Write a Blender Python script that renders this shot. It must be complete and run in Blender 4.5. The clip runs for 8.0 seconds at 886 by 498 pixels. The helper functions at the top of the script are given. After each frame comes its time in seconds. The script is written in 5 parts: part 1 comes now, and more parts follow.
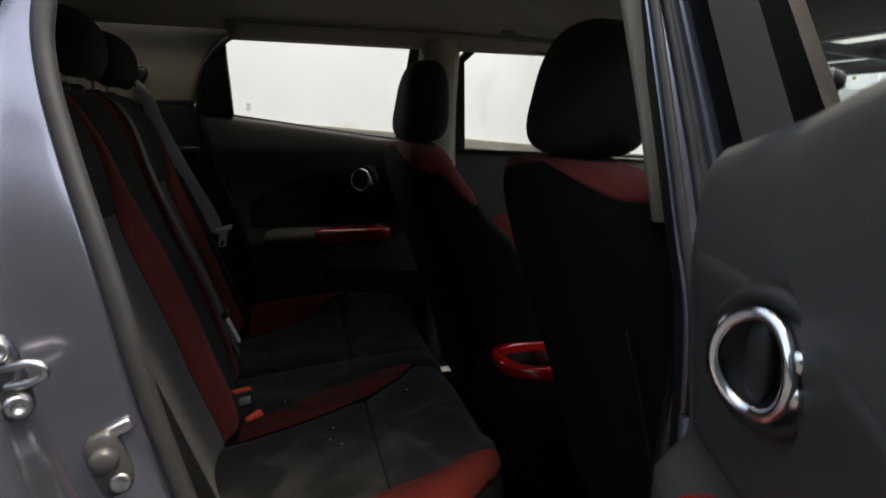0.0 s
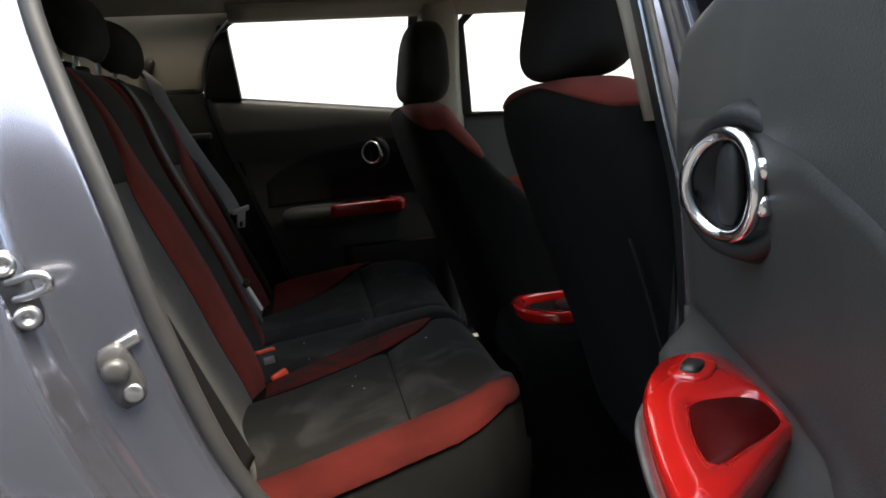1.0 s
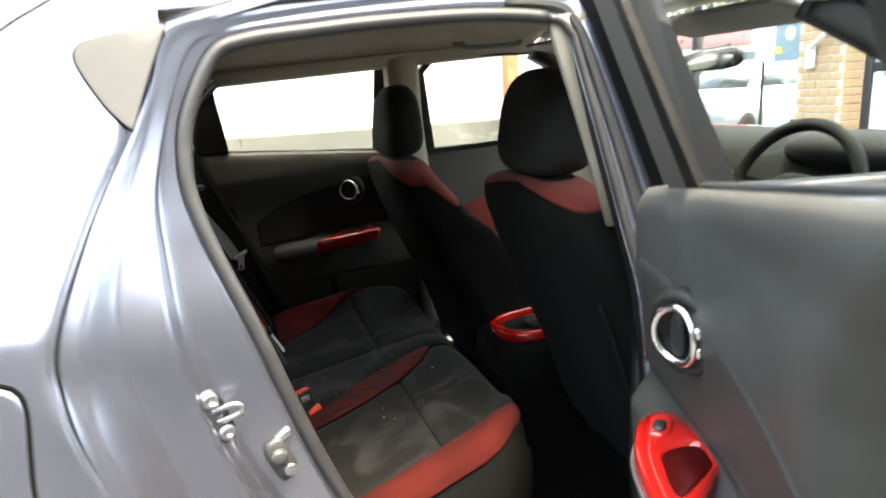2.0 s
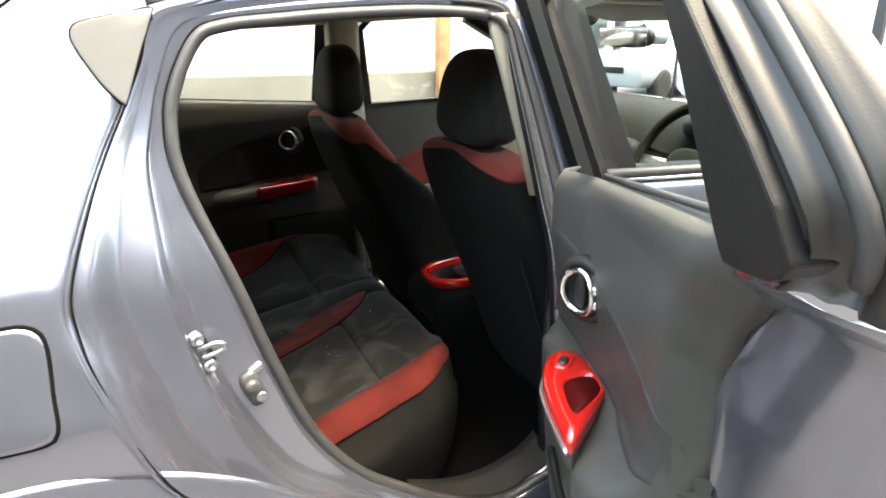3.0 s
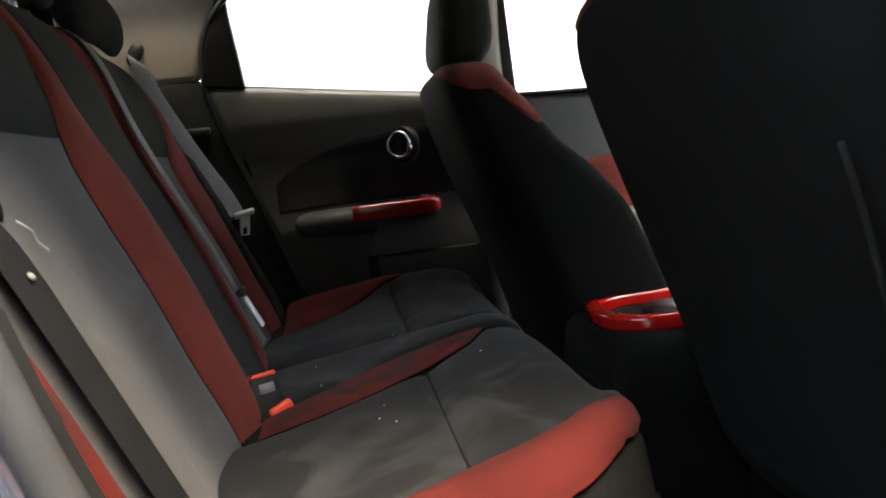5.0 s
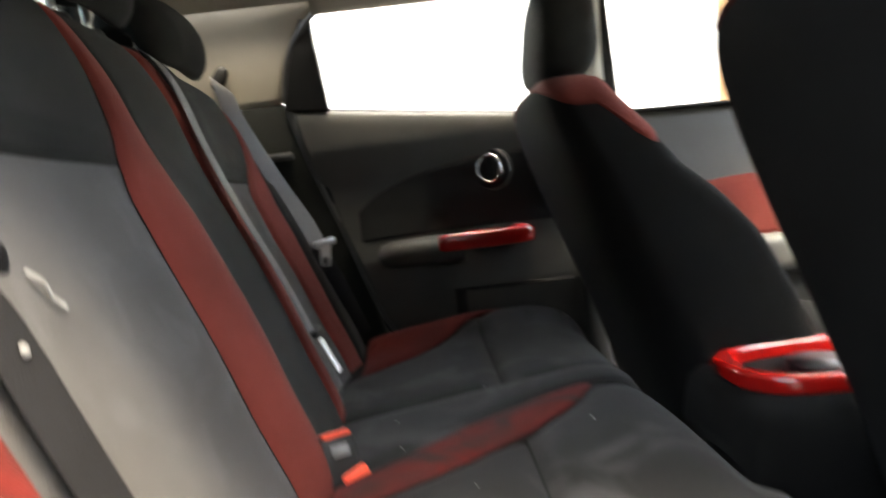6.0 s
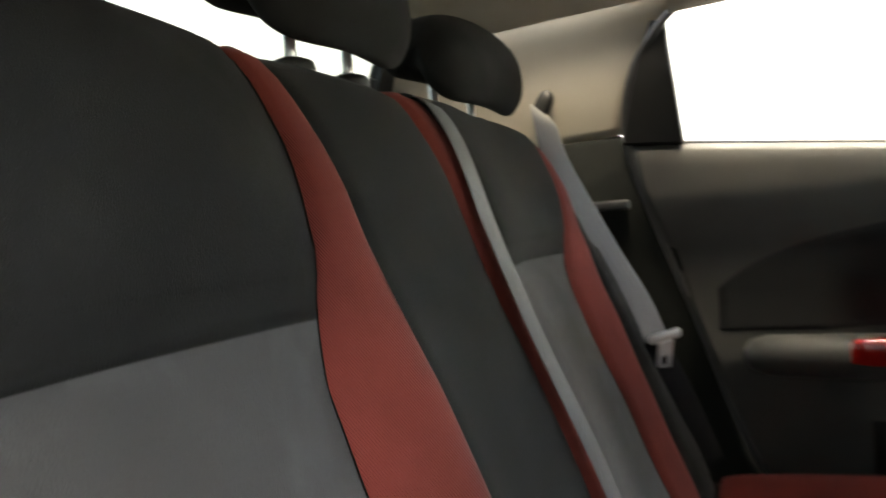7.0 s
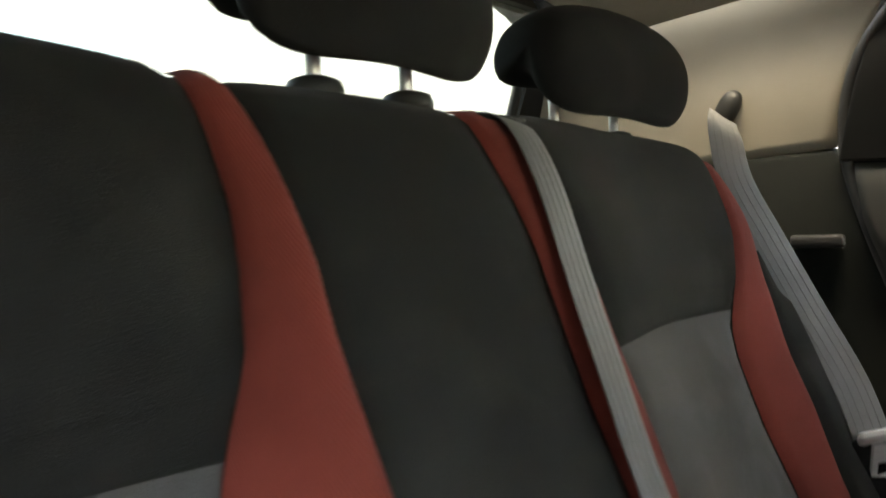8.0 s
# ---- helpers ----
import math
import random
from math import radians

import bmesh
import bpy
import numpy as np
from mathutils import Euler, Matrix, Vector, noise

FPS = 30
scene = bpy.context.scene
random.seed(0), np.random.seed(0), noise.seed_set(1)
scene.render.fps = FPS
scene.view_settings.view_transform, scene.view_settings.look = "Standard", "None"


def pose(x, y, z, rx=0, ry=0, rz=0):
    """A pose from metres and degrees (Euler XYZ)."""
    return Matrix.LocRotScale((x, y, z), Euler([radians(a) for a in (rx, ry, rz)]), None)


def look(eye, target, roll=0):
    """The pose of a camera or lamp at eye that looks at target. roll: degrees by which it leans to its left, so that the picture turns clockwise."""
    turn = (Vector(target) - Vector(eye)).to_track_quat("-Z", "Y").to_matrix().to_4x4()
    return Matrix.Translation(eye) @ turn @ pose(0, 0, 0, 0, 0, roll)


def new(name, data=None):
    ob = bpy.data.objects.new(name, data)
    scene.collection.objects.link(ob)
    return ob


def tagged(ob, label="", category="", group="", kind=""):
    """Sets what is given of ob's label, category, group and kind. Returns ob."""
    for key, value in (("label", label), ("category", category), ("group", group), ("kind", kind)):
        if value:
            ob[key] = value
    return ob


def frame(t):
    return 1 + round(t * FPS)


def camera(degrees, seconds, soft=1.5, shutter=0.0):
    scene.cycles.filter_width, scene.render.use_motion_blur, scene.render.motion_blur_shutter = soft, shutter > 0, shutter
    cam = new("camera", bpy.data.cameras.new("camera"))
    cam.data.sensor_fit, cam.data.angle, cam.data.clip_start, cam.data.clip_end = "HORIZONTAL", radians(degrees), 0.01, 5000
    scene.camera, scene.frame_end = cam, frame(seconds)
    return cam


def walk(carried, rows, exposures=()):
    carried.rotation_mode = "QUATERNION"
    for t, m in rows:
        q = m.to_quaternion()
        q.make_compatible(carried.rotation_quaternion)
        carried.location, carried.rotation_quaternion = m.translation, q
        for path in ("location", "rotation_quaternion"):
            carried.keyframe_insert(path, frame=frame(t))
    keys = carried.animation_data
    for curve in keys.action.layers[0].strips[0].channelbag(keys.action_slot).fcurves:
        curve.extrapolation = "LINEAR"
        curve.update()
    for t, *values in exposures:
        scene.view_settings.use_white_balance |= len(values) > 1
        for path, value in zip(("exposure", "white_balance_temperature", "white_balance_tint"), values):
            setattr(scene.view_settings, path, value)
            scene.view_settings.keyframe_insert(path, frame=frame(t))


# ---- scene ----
cam = camera(69.1, 8.0, soft=1.7, shutter=0.5)
PATH = [
    (0, (-0.224, -1.312, 1.123), (0.258, 0.598, 0.777), 5.1),
    (0.5, (-0.197, -1.333, 1.067), (0.197, 0.596, 0.716), 0.3),
    (1, (-0.186, -1.345, 1.033), (0.204, 0.583, 0.67), -0.3),
    (1.5, (-0.219, -1.388, 1.065), (0.214, 0.515, 0.628), 0.0),
    (2, (-0.379, -1.546, 1.276), (0.212, 0.306, 0.807), -3.2),
    (2.1, (-0.403, -1.578, 1.299), (0.22, 0.254, 0.795), -2.2),
    (2.2, (-0.438, -1.605, 1.315), (0.255, 0.194, 0.782), -1.1),
    (3.3, (-0.47, -1.678, 1.358), (0.326, 0.035, 0.701), 0.5),
    (3.5, (-0.456, -1.633, 1.338), (0.306, 0.11, 0.721), 0.6),
    (4, (-0.325, -1.394, 1.216), (0.215, 0.476, 0.757), 0.5),
    (4.5, (-0.214, -1.166, 1.032), (0.052, 0.781, 0.658), -2.1),
    (4.7, (-0.175, -1.093, 0.948), (0.138, 0.86, 0.654), -3.0),
    (5.8, (-0.151, -0.935, 0.846), (-0.005, 1.051, 0.67), -2.2),
    (6, (-0.162, -0.885, 0.895), (-0.113, 1.109, 0.744), -3.0),
    (6.5, (-0.207, -0.665, 0.981), (-0.687, 1.266, 0.776), -3.0),
    (7, (-0.224, -0.498, 1.022), (-1.162, 1.264, 0.892), -1.1),
    (7.5, (-0.238, -0.404, 1.035), (-1.513, 1.129, 0.889), -1.4),
    (8, (-0.218, -0.294, 1.067), (-1.666, 1.078, 0.932), 0.1),
]
LEVEL = pose(0, 0, 0, 0, -3.7, 0)  # the car's own axes against the level ground
walk(cam, [(t, look(eye, target, roll)) for t, eye, target, roll in PATH], exposures=[(0, 1.95, 8000, 6), (0.5, 2.3, 8000, 5), (1.0, 3.02, 8000, 3), (1.5, 3.4, 8200, 2), (2.0, 3.9, 8500, 1), (3.5, 4.02, 8600, 1), (4.0, 4.1, 8600, 2), (4.5, 3.8, 8300, 4), (6.0, 4.95, 8500, 4), (6.5, 5.2, 8900, 4), (7.0, 5.15, 9000, 3), (7.5, 5.0, 9000, 2), (8, 5.15, 9200, 1)])

# ---- light and sky ----
world = bpy.data.worlds.new("sky")
scene.world = world
world.use_nodes = True
sky = world.node_tree.nodes.new("ShaderNodeTexSky")
sky.sky_type = "NISHITA"
sky.sun_disc = False
sky.sun_elevation = radians(76)
sky.sun_rotation = radians(150)
sky.dust_density = 3.0
world.node_tree.links.new(sky.outputs[0], world.node_tree.nodes["Background"].inputs[0])
world.node_tree.nodes["Background"].inputs[1].default_value = 0.15
sun = new("sun", bpy.data.lights.new("sun", "SUN"))
sun.data.energy, sun.data.angle, sun.data.color = 0.5, radians(30), (1.0, 0.99, 0.97)
sun.matrix_world = look((1.2, -2.0, 9.8), (0, 0, 0.8))


# ---- materials ----
def mat(name, color, rough=0.6, metal=0.0, vary=0.15, scale=8.0, grain=0.0, grain_scale=300.0, coat=0.0, sheen=0.0, spec=0.5, stain=None, rib=0.0):
    m = bpy.data.materials.new(name)
    m.use_nodes = True
    nt = m.node_tree
    b = nt.nodes["Principled BSDF"]
    b.inputs["Roughness"].default_value = rough
    b.inputs["Metallic"].default_value = metal
    b.inputs["Coat Weight"].default_value = coat
    b.inputs["Coat Roughness"].default_value = 0.05
    b.inputs["Sheen Weight"].default_value = sheen
    b.inputs["Sheen Roughness"].default_value = 0.4
    b.inputs["Specular IOR Level"].default_value = spec
    co = nt.nodes.new("ShaderNodeTexCoord")
    n1 = nt.nodes.new("ShaderNodeTexNoise")
    n1.inputs["Scale"].default_value = scale
    n1.inputs["Detail"].default_value = 6
    nt.links.new(co.outputs["Object"], n1.inputs["Vector"])
    ramp = nt.nodes.new("ShaderNodeValToRGB")
    ramp.color_ramp.elements[0].position, ramp.color_ramp.elements[1].position = 0.3, 0.7
    ramp.color_ramp.elements[0].color = (*[c * (1 - vary) for c in color], 1)
    ramp.color_ramp.elements[1].color = (*[min(1, c * (1 + vary)) for c in color], 1)
    nt.links.new(n1.outputs["Fac"], ramp.inputs[0])
    out = ramp.outputs[0]
    if stain:
        n3 = nt.nodes.new("ShaderNodeTexNoise")
        n3.inputs["Scale"].default_value = stain[1]
        n3.inputs["Detail"].default_value = 4
        n3.inputs["Distortion"].default_value = 1.2
        nt.links.new(co.outputs["Object"], n3.inputs["Vector"])
        r3 = nt.nodes.new("ShaderNodeValToRGB")
        r3.color_ramp.elements[0].position, r3.color_ramp.elements[1].position = stain[2], stain[2] + 0.2
        nt.links.new(n3.outputs["Fac"], r3.inputs[0])
        mix = nt.nodes.new("ShaderNodeMix")
        mix.data_type = "RGBA"
        nt.links.new(r3.outputs[0], mix.inputs["Factor"])
        nt.links.new(out, mix.inputs["A"])
        mix.inputs["B"].default_value = (*stain[0], 1)
        out = mix.outputs["Result"]
    nt.links.new(out, b.inputs["Base Color"])
    mr = nt.nodes.new("ShaderNodeMapRange")
    mr.inputs["To Min"].default_value, mr.inputs["To Max"].default_value = max(0.02, rough - 0.08), min(1, rough + 0.08)
    nt.links.new(n1.outputs["Fac"], mr.inputs["Value"])
    nt.links.new(mr.outputs[0], b.inputs["Roughness"])
    if grain or rib:
        n2 = nt.nodes.new("ShaderNodeTexNoise")
        n2.inputs["Scale"].default_value = grain_scale
        n2.inputs["Detail"].default_value = 2
        nt.links.new(co.outputs["Object"], n2.inputs["Vector"])
        height = n2.outputs["Fac"]
        if rib:
            w = nt.nodes.new("ShaderNodeTexWave")
            w.bands_direction = "DIAGONAL"
            w.inputs["Scale"].default_value = rib
            w.inputs["Distortion"].default_value = 0.5
            nt.links.new(co.outputs["Object"], w.inputs["Vector"])
            height = w.outputs["Fac"]
        bp = nt.nodes.new("ShaderNodeBump")
        bp.inputs["Strength"].default_value = grain or 0.4
        bp.inputs["Distance"].default_value = 0.001
        nt.links.new(height, bp.inputs["Height"])
        nt.links.new(bp.outputs[0], b.inputs["Normal"])
    return m


def glass(name, tint):
    m = bpy.data.materials.new(name)
    m.use_nodes = True
    b = m.node_tree.nodes["Principled BSDF"]
    b.inputs["Base Color"].default_value = (*tint, 1)
    b.inputs["Transmission Weight"].default_value = 1.0
    b.inputs["Roughness"].default_value = 0.0
    b.inputs["IOR"].default_value = 1.03
    return m


def dimming_glass(name, tint):
    """Dimming glass: a tint added to cut incoming light, with a faint gloss."""
    m = bpy.data.materials.new(name)
    m.use_nodes = True
    nt = m.node_tree
    tr, gl_, mx_ = nt.nodes.new("ShaderNodeBsdfTransparent"), nt.nodes.new("ShaderNodeBsdfGlossy"), nt.nodes.new("ShaderNodeMixShader")
    tr.inputs["Color"].default_value = (*tint, 1)
    gl_.inputs["Roughness"].default_value = 0.02
    mx_.inputs[0].default_value = 0.04
    nt.links.new(tr.outputs[0], mx_.inputs[1])
    nt.links.new(gl_.outputs[0], mx_.inputs[2])
    nt.links.new(mx_.outputs[0], nt.nodes["Material Output"].inputs["Surface"])
    return m


PAINT = mat("grey_metallic_paint", (0.235, 0.246, 0.30), 0.22, 0.85, 0.05, 5, 0.02, 900, coat=0.8)
PLASTIC = mat("black_grained_plastic", (0.011, 0.011, 0.011), 0.5, 0, 0.15, 12, 0.35, 700, spec=0.3)
TRIM = mat("charcoal_door_plastic", (0.050, 0.0496, 0.046), 0.48, 0, 0.12, 10, 0.3, 800, spec=0.3)
INSET = mat("dark_charcoal_door_inset", (0.038, 0.0376, 0.035), 0.5, 0, 0.12, 10, 0.3, 800, spec=0.3)
GREYTRIM = mat("grey_quarter_plastic", (0.16, 0.16, 0.16), 0.5, 0, 0.08, 9, 0.2, 600)
SEALGREY = mat("grey_weatherstrip_rubber", (0.034, 0.034, 0.035), 0.42, 0, 0.15, 30, 0.1, 400)
RUBBER = mat("black_rubber", (0.035, 0.035, 0.036), 0.42, 0, 0.15, 30, 0.1, 400)
BEIGE = mat("beige_pillar_trim", (0.30, 0.27, 0.218), 0.7, 0, 0.06, 9, 0.25, 600)
LINER = mat("beige_headliner_felt", (0.36, 0.333, 0.28), 0.95, 0, 0.07, 14, 0.4, 900)
# one suede in two copies: lighter for the lit backrest, darker for the shaded cushion
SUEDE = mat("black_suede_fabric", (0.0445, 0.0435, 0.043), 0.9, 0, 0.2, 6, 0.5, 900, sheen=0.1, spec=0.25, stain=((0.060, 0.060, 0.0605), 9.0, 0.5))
SHADESUEDE = mat("black_suede_fabric_shaded", (0.0110, 0.0110, 0.0112), 0.92, 0, 0.25, 6, 0.5, 900, sheen=0.06, spec=0.12, stain=((0.036, 0.036, 0.037), 7.0, 0.5))
CLOTH = mat("black_seat_fabric", (0.011, 0.011, 0.0106), 0.92, 0, 0.3, 5, 0.6, 1200, sheen=0.03, spec=0.15, stain=((0.019, 0.019, 0.0175), 5.0, 0.5))
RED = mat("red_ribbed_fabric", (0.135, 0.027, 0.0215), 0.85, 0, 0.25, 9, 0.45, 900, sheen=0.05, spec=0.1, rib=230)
# the same ribbed red, darkened: the cushion's shade sits in the colour
REDSEATSHADE = mat("red_ribbed_fabric_shaded", (0.062, 0.0085, 0.007), 0.9, 0, 0.35, 9, 0.45, 900, sheen=0.02, spec=0.1, rib=230)
# worn red; also serves as painted shade on the near outer backrest stripe
REDWORNSHADE = mat("worn_shaded_red_fabric", (0.08, 0.010, 0.0085), 0.9, 0, 0.25, 14, 0.45, 900, sheen=0.03, spec=0.1, rib=230, stain=((0.022, 0.014, 0.013), 9.0, 0.46))
GLOSSBLACK = mat("gloss_black_film", (0.005, 0.005, 0.0049), 0.42, 0, 0.1, 8, spec=0.1)
GLOSSRED = mat("gloss_red_plastic", (0.42, 0.009, 0.008), 0.16, 0, 0.05, 8, coat=1.0)
# red taken down far below the grip's: the cup's inner shade as colour
CUPSHADE = mat("matte_red_cup_shade", (0.05, 0.0015, 0.0015), 0.6, 0, 0.1, 8, spec=0.1)
GAP = mat("black_gap", (0.004, 0.004, 0.004), 0.8, 0, 0.1, 8, spec=0.05)
QTRIM = mat("grey_quarter_cover", (0.085, 0.085, 0.085), 0.6, 0, 0.08, 9, 0.2, 600, spec=0.3)
CHROME = mat("chrome", (0.75, 0.75, 0.76), 0.14, 1.0, 0.05, 40)
SATIN = mat("satin_bright_metal", (0.85, 0.85, 0.83), 0.34, 0.35, 0.06, 40)
DASH = mat("soft_black_dash", (0.007, 0.0085, 0.0078), 0.8, 0, 0.15, 12, 0.35, 700, spec=0.15)
SATINDARK = mat("dark_satin_frame_paint", (0.022, 0.021, 0.0195), 0.36, 0.2, 0.1, 9, 0.1, 600)
STEEL = mat("zinc_steel", (0.55, 0.55, 0.56), 0.34, 1.0, 0.15, 60, 0.2, 300)
CUSHSIDE = mat("black_cushion_side", (0.0055, 0.0055, 0.0055), 0.95, 0, 0.2, 9, 0.6, 1200, spec=0.1)
CARPET = mat("black_carpet", (0.003, 0.003, 0.003), 1.0, 0, 0.3, 40, 0.9, 500, spec=0.05)
WEB = mat("grey_belt_webbing", (0.088, 0.088, 0.088), 0.6, 0, 0.1, 20, 0.5, 900, sheen=0.15)
BLACKWEB = mat("black_belt_webbing", (0.010, 0.010, 0.011), 0.9, 0, 0.1, 20, 0.5, 900, spec=0.06)
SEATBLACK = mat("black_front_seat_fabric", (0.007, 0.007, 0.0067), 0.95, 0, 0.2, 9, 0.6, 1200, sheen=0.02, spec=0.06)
BUCKLERED = mat("orange_red_button", (0.75, 0.07, 0.03), 0.45, 0, 0.05, 20)
TAPE = mat("grey_woven_tape", (0.20, 0.20, 0.195), 0.75, 0, 0.2, 60)
WHITE = mat("white_label", (0.75, 0.75, 0.72), 0.7, 0, 0.06, 30)
GLASS = glass("clear_glass", (0.97, 0.985, 0.98))
TYRE = mat("tyre_rubber", (0.02, 0.02, 0.02), 0.85, 0, 0.2, 20, 0.3, 200)


# ---- building helpers ----
def thing(name, label, category, group="", kind=""):
    return tagged(new(name), label, category, group, kind)


def part(name, bm, material, parent, label="", smooth=True, extra=()):
    me = bpy.data.meshes.new(name)
    bmesh.ops.recalc_face_normals(bm, faces=bm.faces)
    for f in bm.faces:
        f.smooth = smooth
    bm.to_mesh(me)
    bm.free()
    for m in (material, *extra):
        me.materials.append(m)
    ob = new(name, me)
    ob.parent = parent
    return tagged(ob, label)


def curve_pts(pts, n, closed=False):
    """n points along a Catmull-Rom curve, evenly in length."""
    P = [np.array(p, float) for p in pts]
    m = len(P)
    fine = []
    for i in range(m if closed else m - 1):
        a, b, c, d = (P[(i + k) % m] if closed else P[min(max(i + k, 0), m - 1)] for k in (-1, 0, 1, 2))
        for t in np.arange(0, 1, 1 / 12):
            fine.append(0.5 * (2 * b + (c - a) * t + (2 * a - 5 * b + 4 * c - d) * t * t + (3 * b - a - 3 * c + d) * t ** 3))
    fine.append(P[0] if closed else P[-1])
    fine = np.array(fine)
    s = np.r_[0, np.cumsum(np.linalg.norm(np.diff(fine, axis=0), axis=1))]
    q = np.linspace(0, s[-1], n, endpoint=not closed)
    return np.stack([np.interp(q, s, fine[:, k]) for k in range(fine.shape[1])], 1)


def loft(rings, closed=True, caps=True, loop=False):
    """A mesh through rings of equally many points. closed: each ring is closed; loop: the last ring meets the first."""
    bm = bmesh.new()
    V = [[bm.verts.new(p) for p in r] for r in rings]
    n = len(V[0])
    for i in range(len(V) if loop else len(V) - 1):
        a, b = V[i], V[(i + 1) % len(V)]
        for j in range(n if closed else n - 1):
            k = (j + 1) % n
            bm.faces.new((a[j], a[k], b[k], b[j]))
    if caps and closed and not loop:
        bm.faces.new(V[0][::-1])
        bm.faces.new(V[-1])
    return bm


def sheet(F, us, vs, thick=0.0):
    bm = loft([[F(u, v) for u in us] for v in vs], closed=False, caps=False)
    if thick:
        bmesh.ops.recalc_face_normals(bm, faces=bm.faces)
        bmesh.ops.solidify(bm, geom=bm.faces[:], thickness=thick)
    return bm


def tube(pts, r, n=10, closed=False, flat=None):
    """A round or flat bar along points; flat: (half width, half thickness, up vector)."""
    P = [Vector(p) for p in pts]
    rings, up = [], Vector((0, 0, 1))
    for i, p in enumerate(P):
        a, b = (P[i - 1], P[(i + 1) % len(P)]) if closed else (P[max(i - 1, 0)], P[min(i + 1, len(P) - 1)])
        d = (b - a).normalized()
        ref = Vector(flat[2]) if flat else up
        if abs(d.dot(ref)) > 0.95 and not flat:
            ref = Vector((1, 0, 0))
        s = d.cross(ref).normalized()
        if not flat:
            up = s.cross(d).normalized()
        u = s.cross(d).normalized()
        if flat:
            w, h = flat[0], flat[1]
            rings.append([p + s * (w * x) + u * (h * y) for x, y in ((-1, -0.5), (-0.94, -1), (0.94, -1), (1, -0.5), (1, 0.5), (0.94, 1), (-0.94, 1), (-1, 0.5))])
        else:
            rings.append([p + s * (r * math.cos(k * 2 * math.pi / n)) + u * (r * math.sin(k * 2 * math.pi / n)) for k in range(n)])
    return loft(rings, loop=closed)


def box(sx, sy, sz, m=None, bevel=0.004, seg=2):
    bm = bmesh.new()
    bmesh.ops.create_cube(bm, size=1, matrix=Matrix.Diagonal((sx, sy, sz, 1)))
    if bevel:
        bmesh.ops.bevel(bm, geom=bm.edges[:], offset=bevel, segments=seg, affect="EDGES", profile=0.5)
    if m is not None:
        bm.transform(m)
    return bm


def lathe(profile, n=24, m=None):
    """Turns (radius, height) points round z."""
    rings = [[(r * math.cos(k * 2 * math.pi / n), r * math.sin(k * 2 * math.pi / n), h) for k in range(n)] for r, h in profile]
    bm = loft(rings)
    if m is not None:
        bm.transform(m)
    return bm


def plate(outline, off, bevel=0.0):
    """A flat polygon of 3D points given the thickness vector off."""
    bm = bmesh.new()
    a = [bm.verts.new(p) for p in outline]
    b = [bm.verts.new(Vector(p) + Vector(off)) for p in outline]
    n = len(a)
    bm.faces.new(a)
    bm.faces.new(b[::-1])
    for i in range(n):
        bm.faces.new((a[i], b[i], b[(i + 1) % n], a[(i + 1) % n]))
    if bevel:
        bmesh.ops.recalc_face_normals(bm, faces=bm.faces)
        bmesh.ops.bevel(bm, geom=bm.edges[:], offset=bevel, segments=2, affect="EDGES", profile=0.5)
    return bm


def sell(c, r, e=2.6, nu=28, nv=18, warp=None, m=None):
    """A rounded block: a superellipsoid with half sizes r."""
    def sg(v, p):
        return math.copysign(abs(v) ** p, v)
    k = 2.0 / e
    rings = []
    for j in range(nv + 1):
        th = -math.pi / 2 + math.pi * (0.02 + 0.96 * j / nv)
        rings.append([])
        for i in range(nu):
            ph = 2 * math.pi * i / nu
            p = Vector((r[0] * sg(math.cos(th), k) * sg(math.cos(ph), k), r[1] * sg(math.cos(th), k) * sg(math.sin(ph), k), r[2] * sg(math.sin(th), k)))
            rings[-1].append((warp(p) if warp else p) + Vector(c))
    bm = loft(rings)
    if m is not None:
        bm.transform(m)
    return bm


def pad(surf, a, b, v0, v1, puff=0.008, dip=0.004, nu=14, nv=24, thick=0.012):
    """An upholstered panel on surf(u, v): between the edges a(v) and b(v), swelling by puff, with its rim dipped into a seam."""
    rows = []
    for j in range(nv + 1):
        g = j / nv
        v = v0 + (v1 - v0) * g
        row = []
        for i in range(nu + 1):
            h = i / nu
            u = a(v) + (b(v) - a(v)) * h
            e = 1e-3
            p = surf(u, v)
            n = (surf(u + e, v) - p).cross(surf(u, v + e) - p).normalized()
            lift = -dip + (puff + dip) * min(1, (4 * h * (1 - h)) ** 0.35) * min(1, (8 * g * (1 - g)) ** 0.4 if 0 < g < 1 else 0)
            row.append(p + n * lift)
        rows.append(row)
    return loft(rows, closed=False, caps=False)


def interp(v, table):
    return float(np.interp(v, [t[0] for t in table], [t[1] for t in table]))


# ---- car shell: x forward, y to the passenger side, z up ----
car = thing("car", "dark grey metallic hatchback with its driver-side rear door open", "car")

SEAL = [(0.189, -0.615, 1.37), (0.081, -0.612, 1.383), (-0.059, -0.611, 1.386), (-0.169, -0.612, 1.383), (-0.255, -0.613, 1.378),
        (-0.299, -0.618, 1.36), (-0.343, -0.635, 1.289), (-0.357, -0.651, 1.228), (-0.356, -0.663, 1.18), (-0.341, -0.679, 1.113),
        (-0.310, -0.702, 1.006), (-0.271, -0.715, 0.85), (-0.226, -0.718, 0.713), (-0.157, -0.72, 0.606), (-0.074, -0.72, 0.532),
        (0.02, -0.72, 0.462), (0.125, -0.72, 0.417), (0.21, -0.72, 0.429), (0.276, -0.72, 0.493), (0.271, -0.72, 0.881),
        (0.255, -0.695, 1.049), (0.23, -0.632, 1.303), (0.22, -0.621, 1.347)]
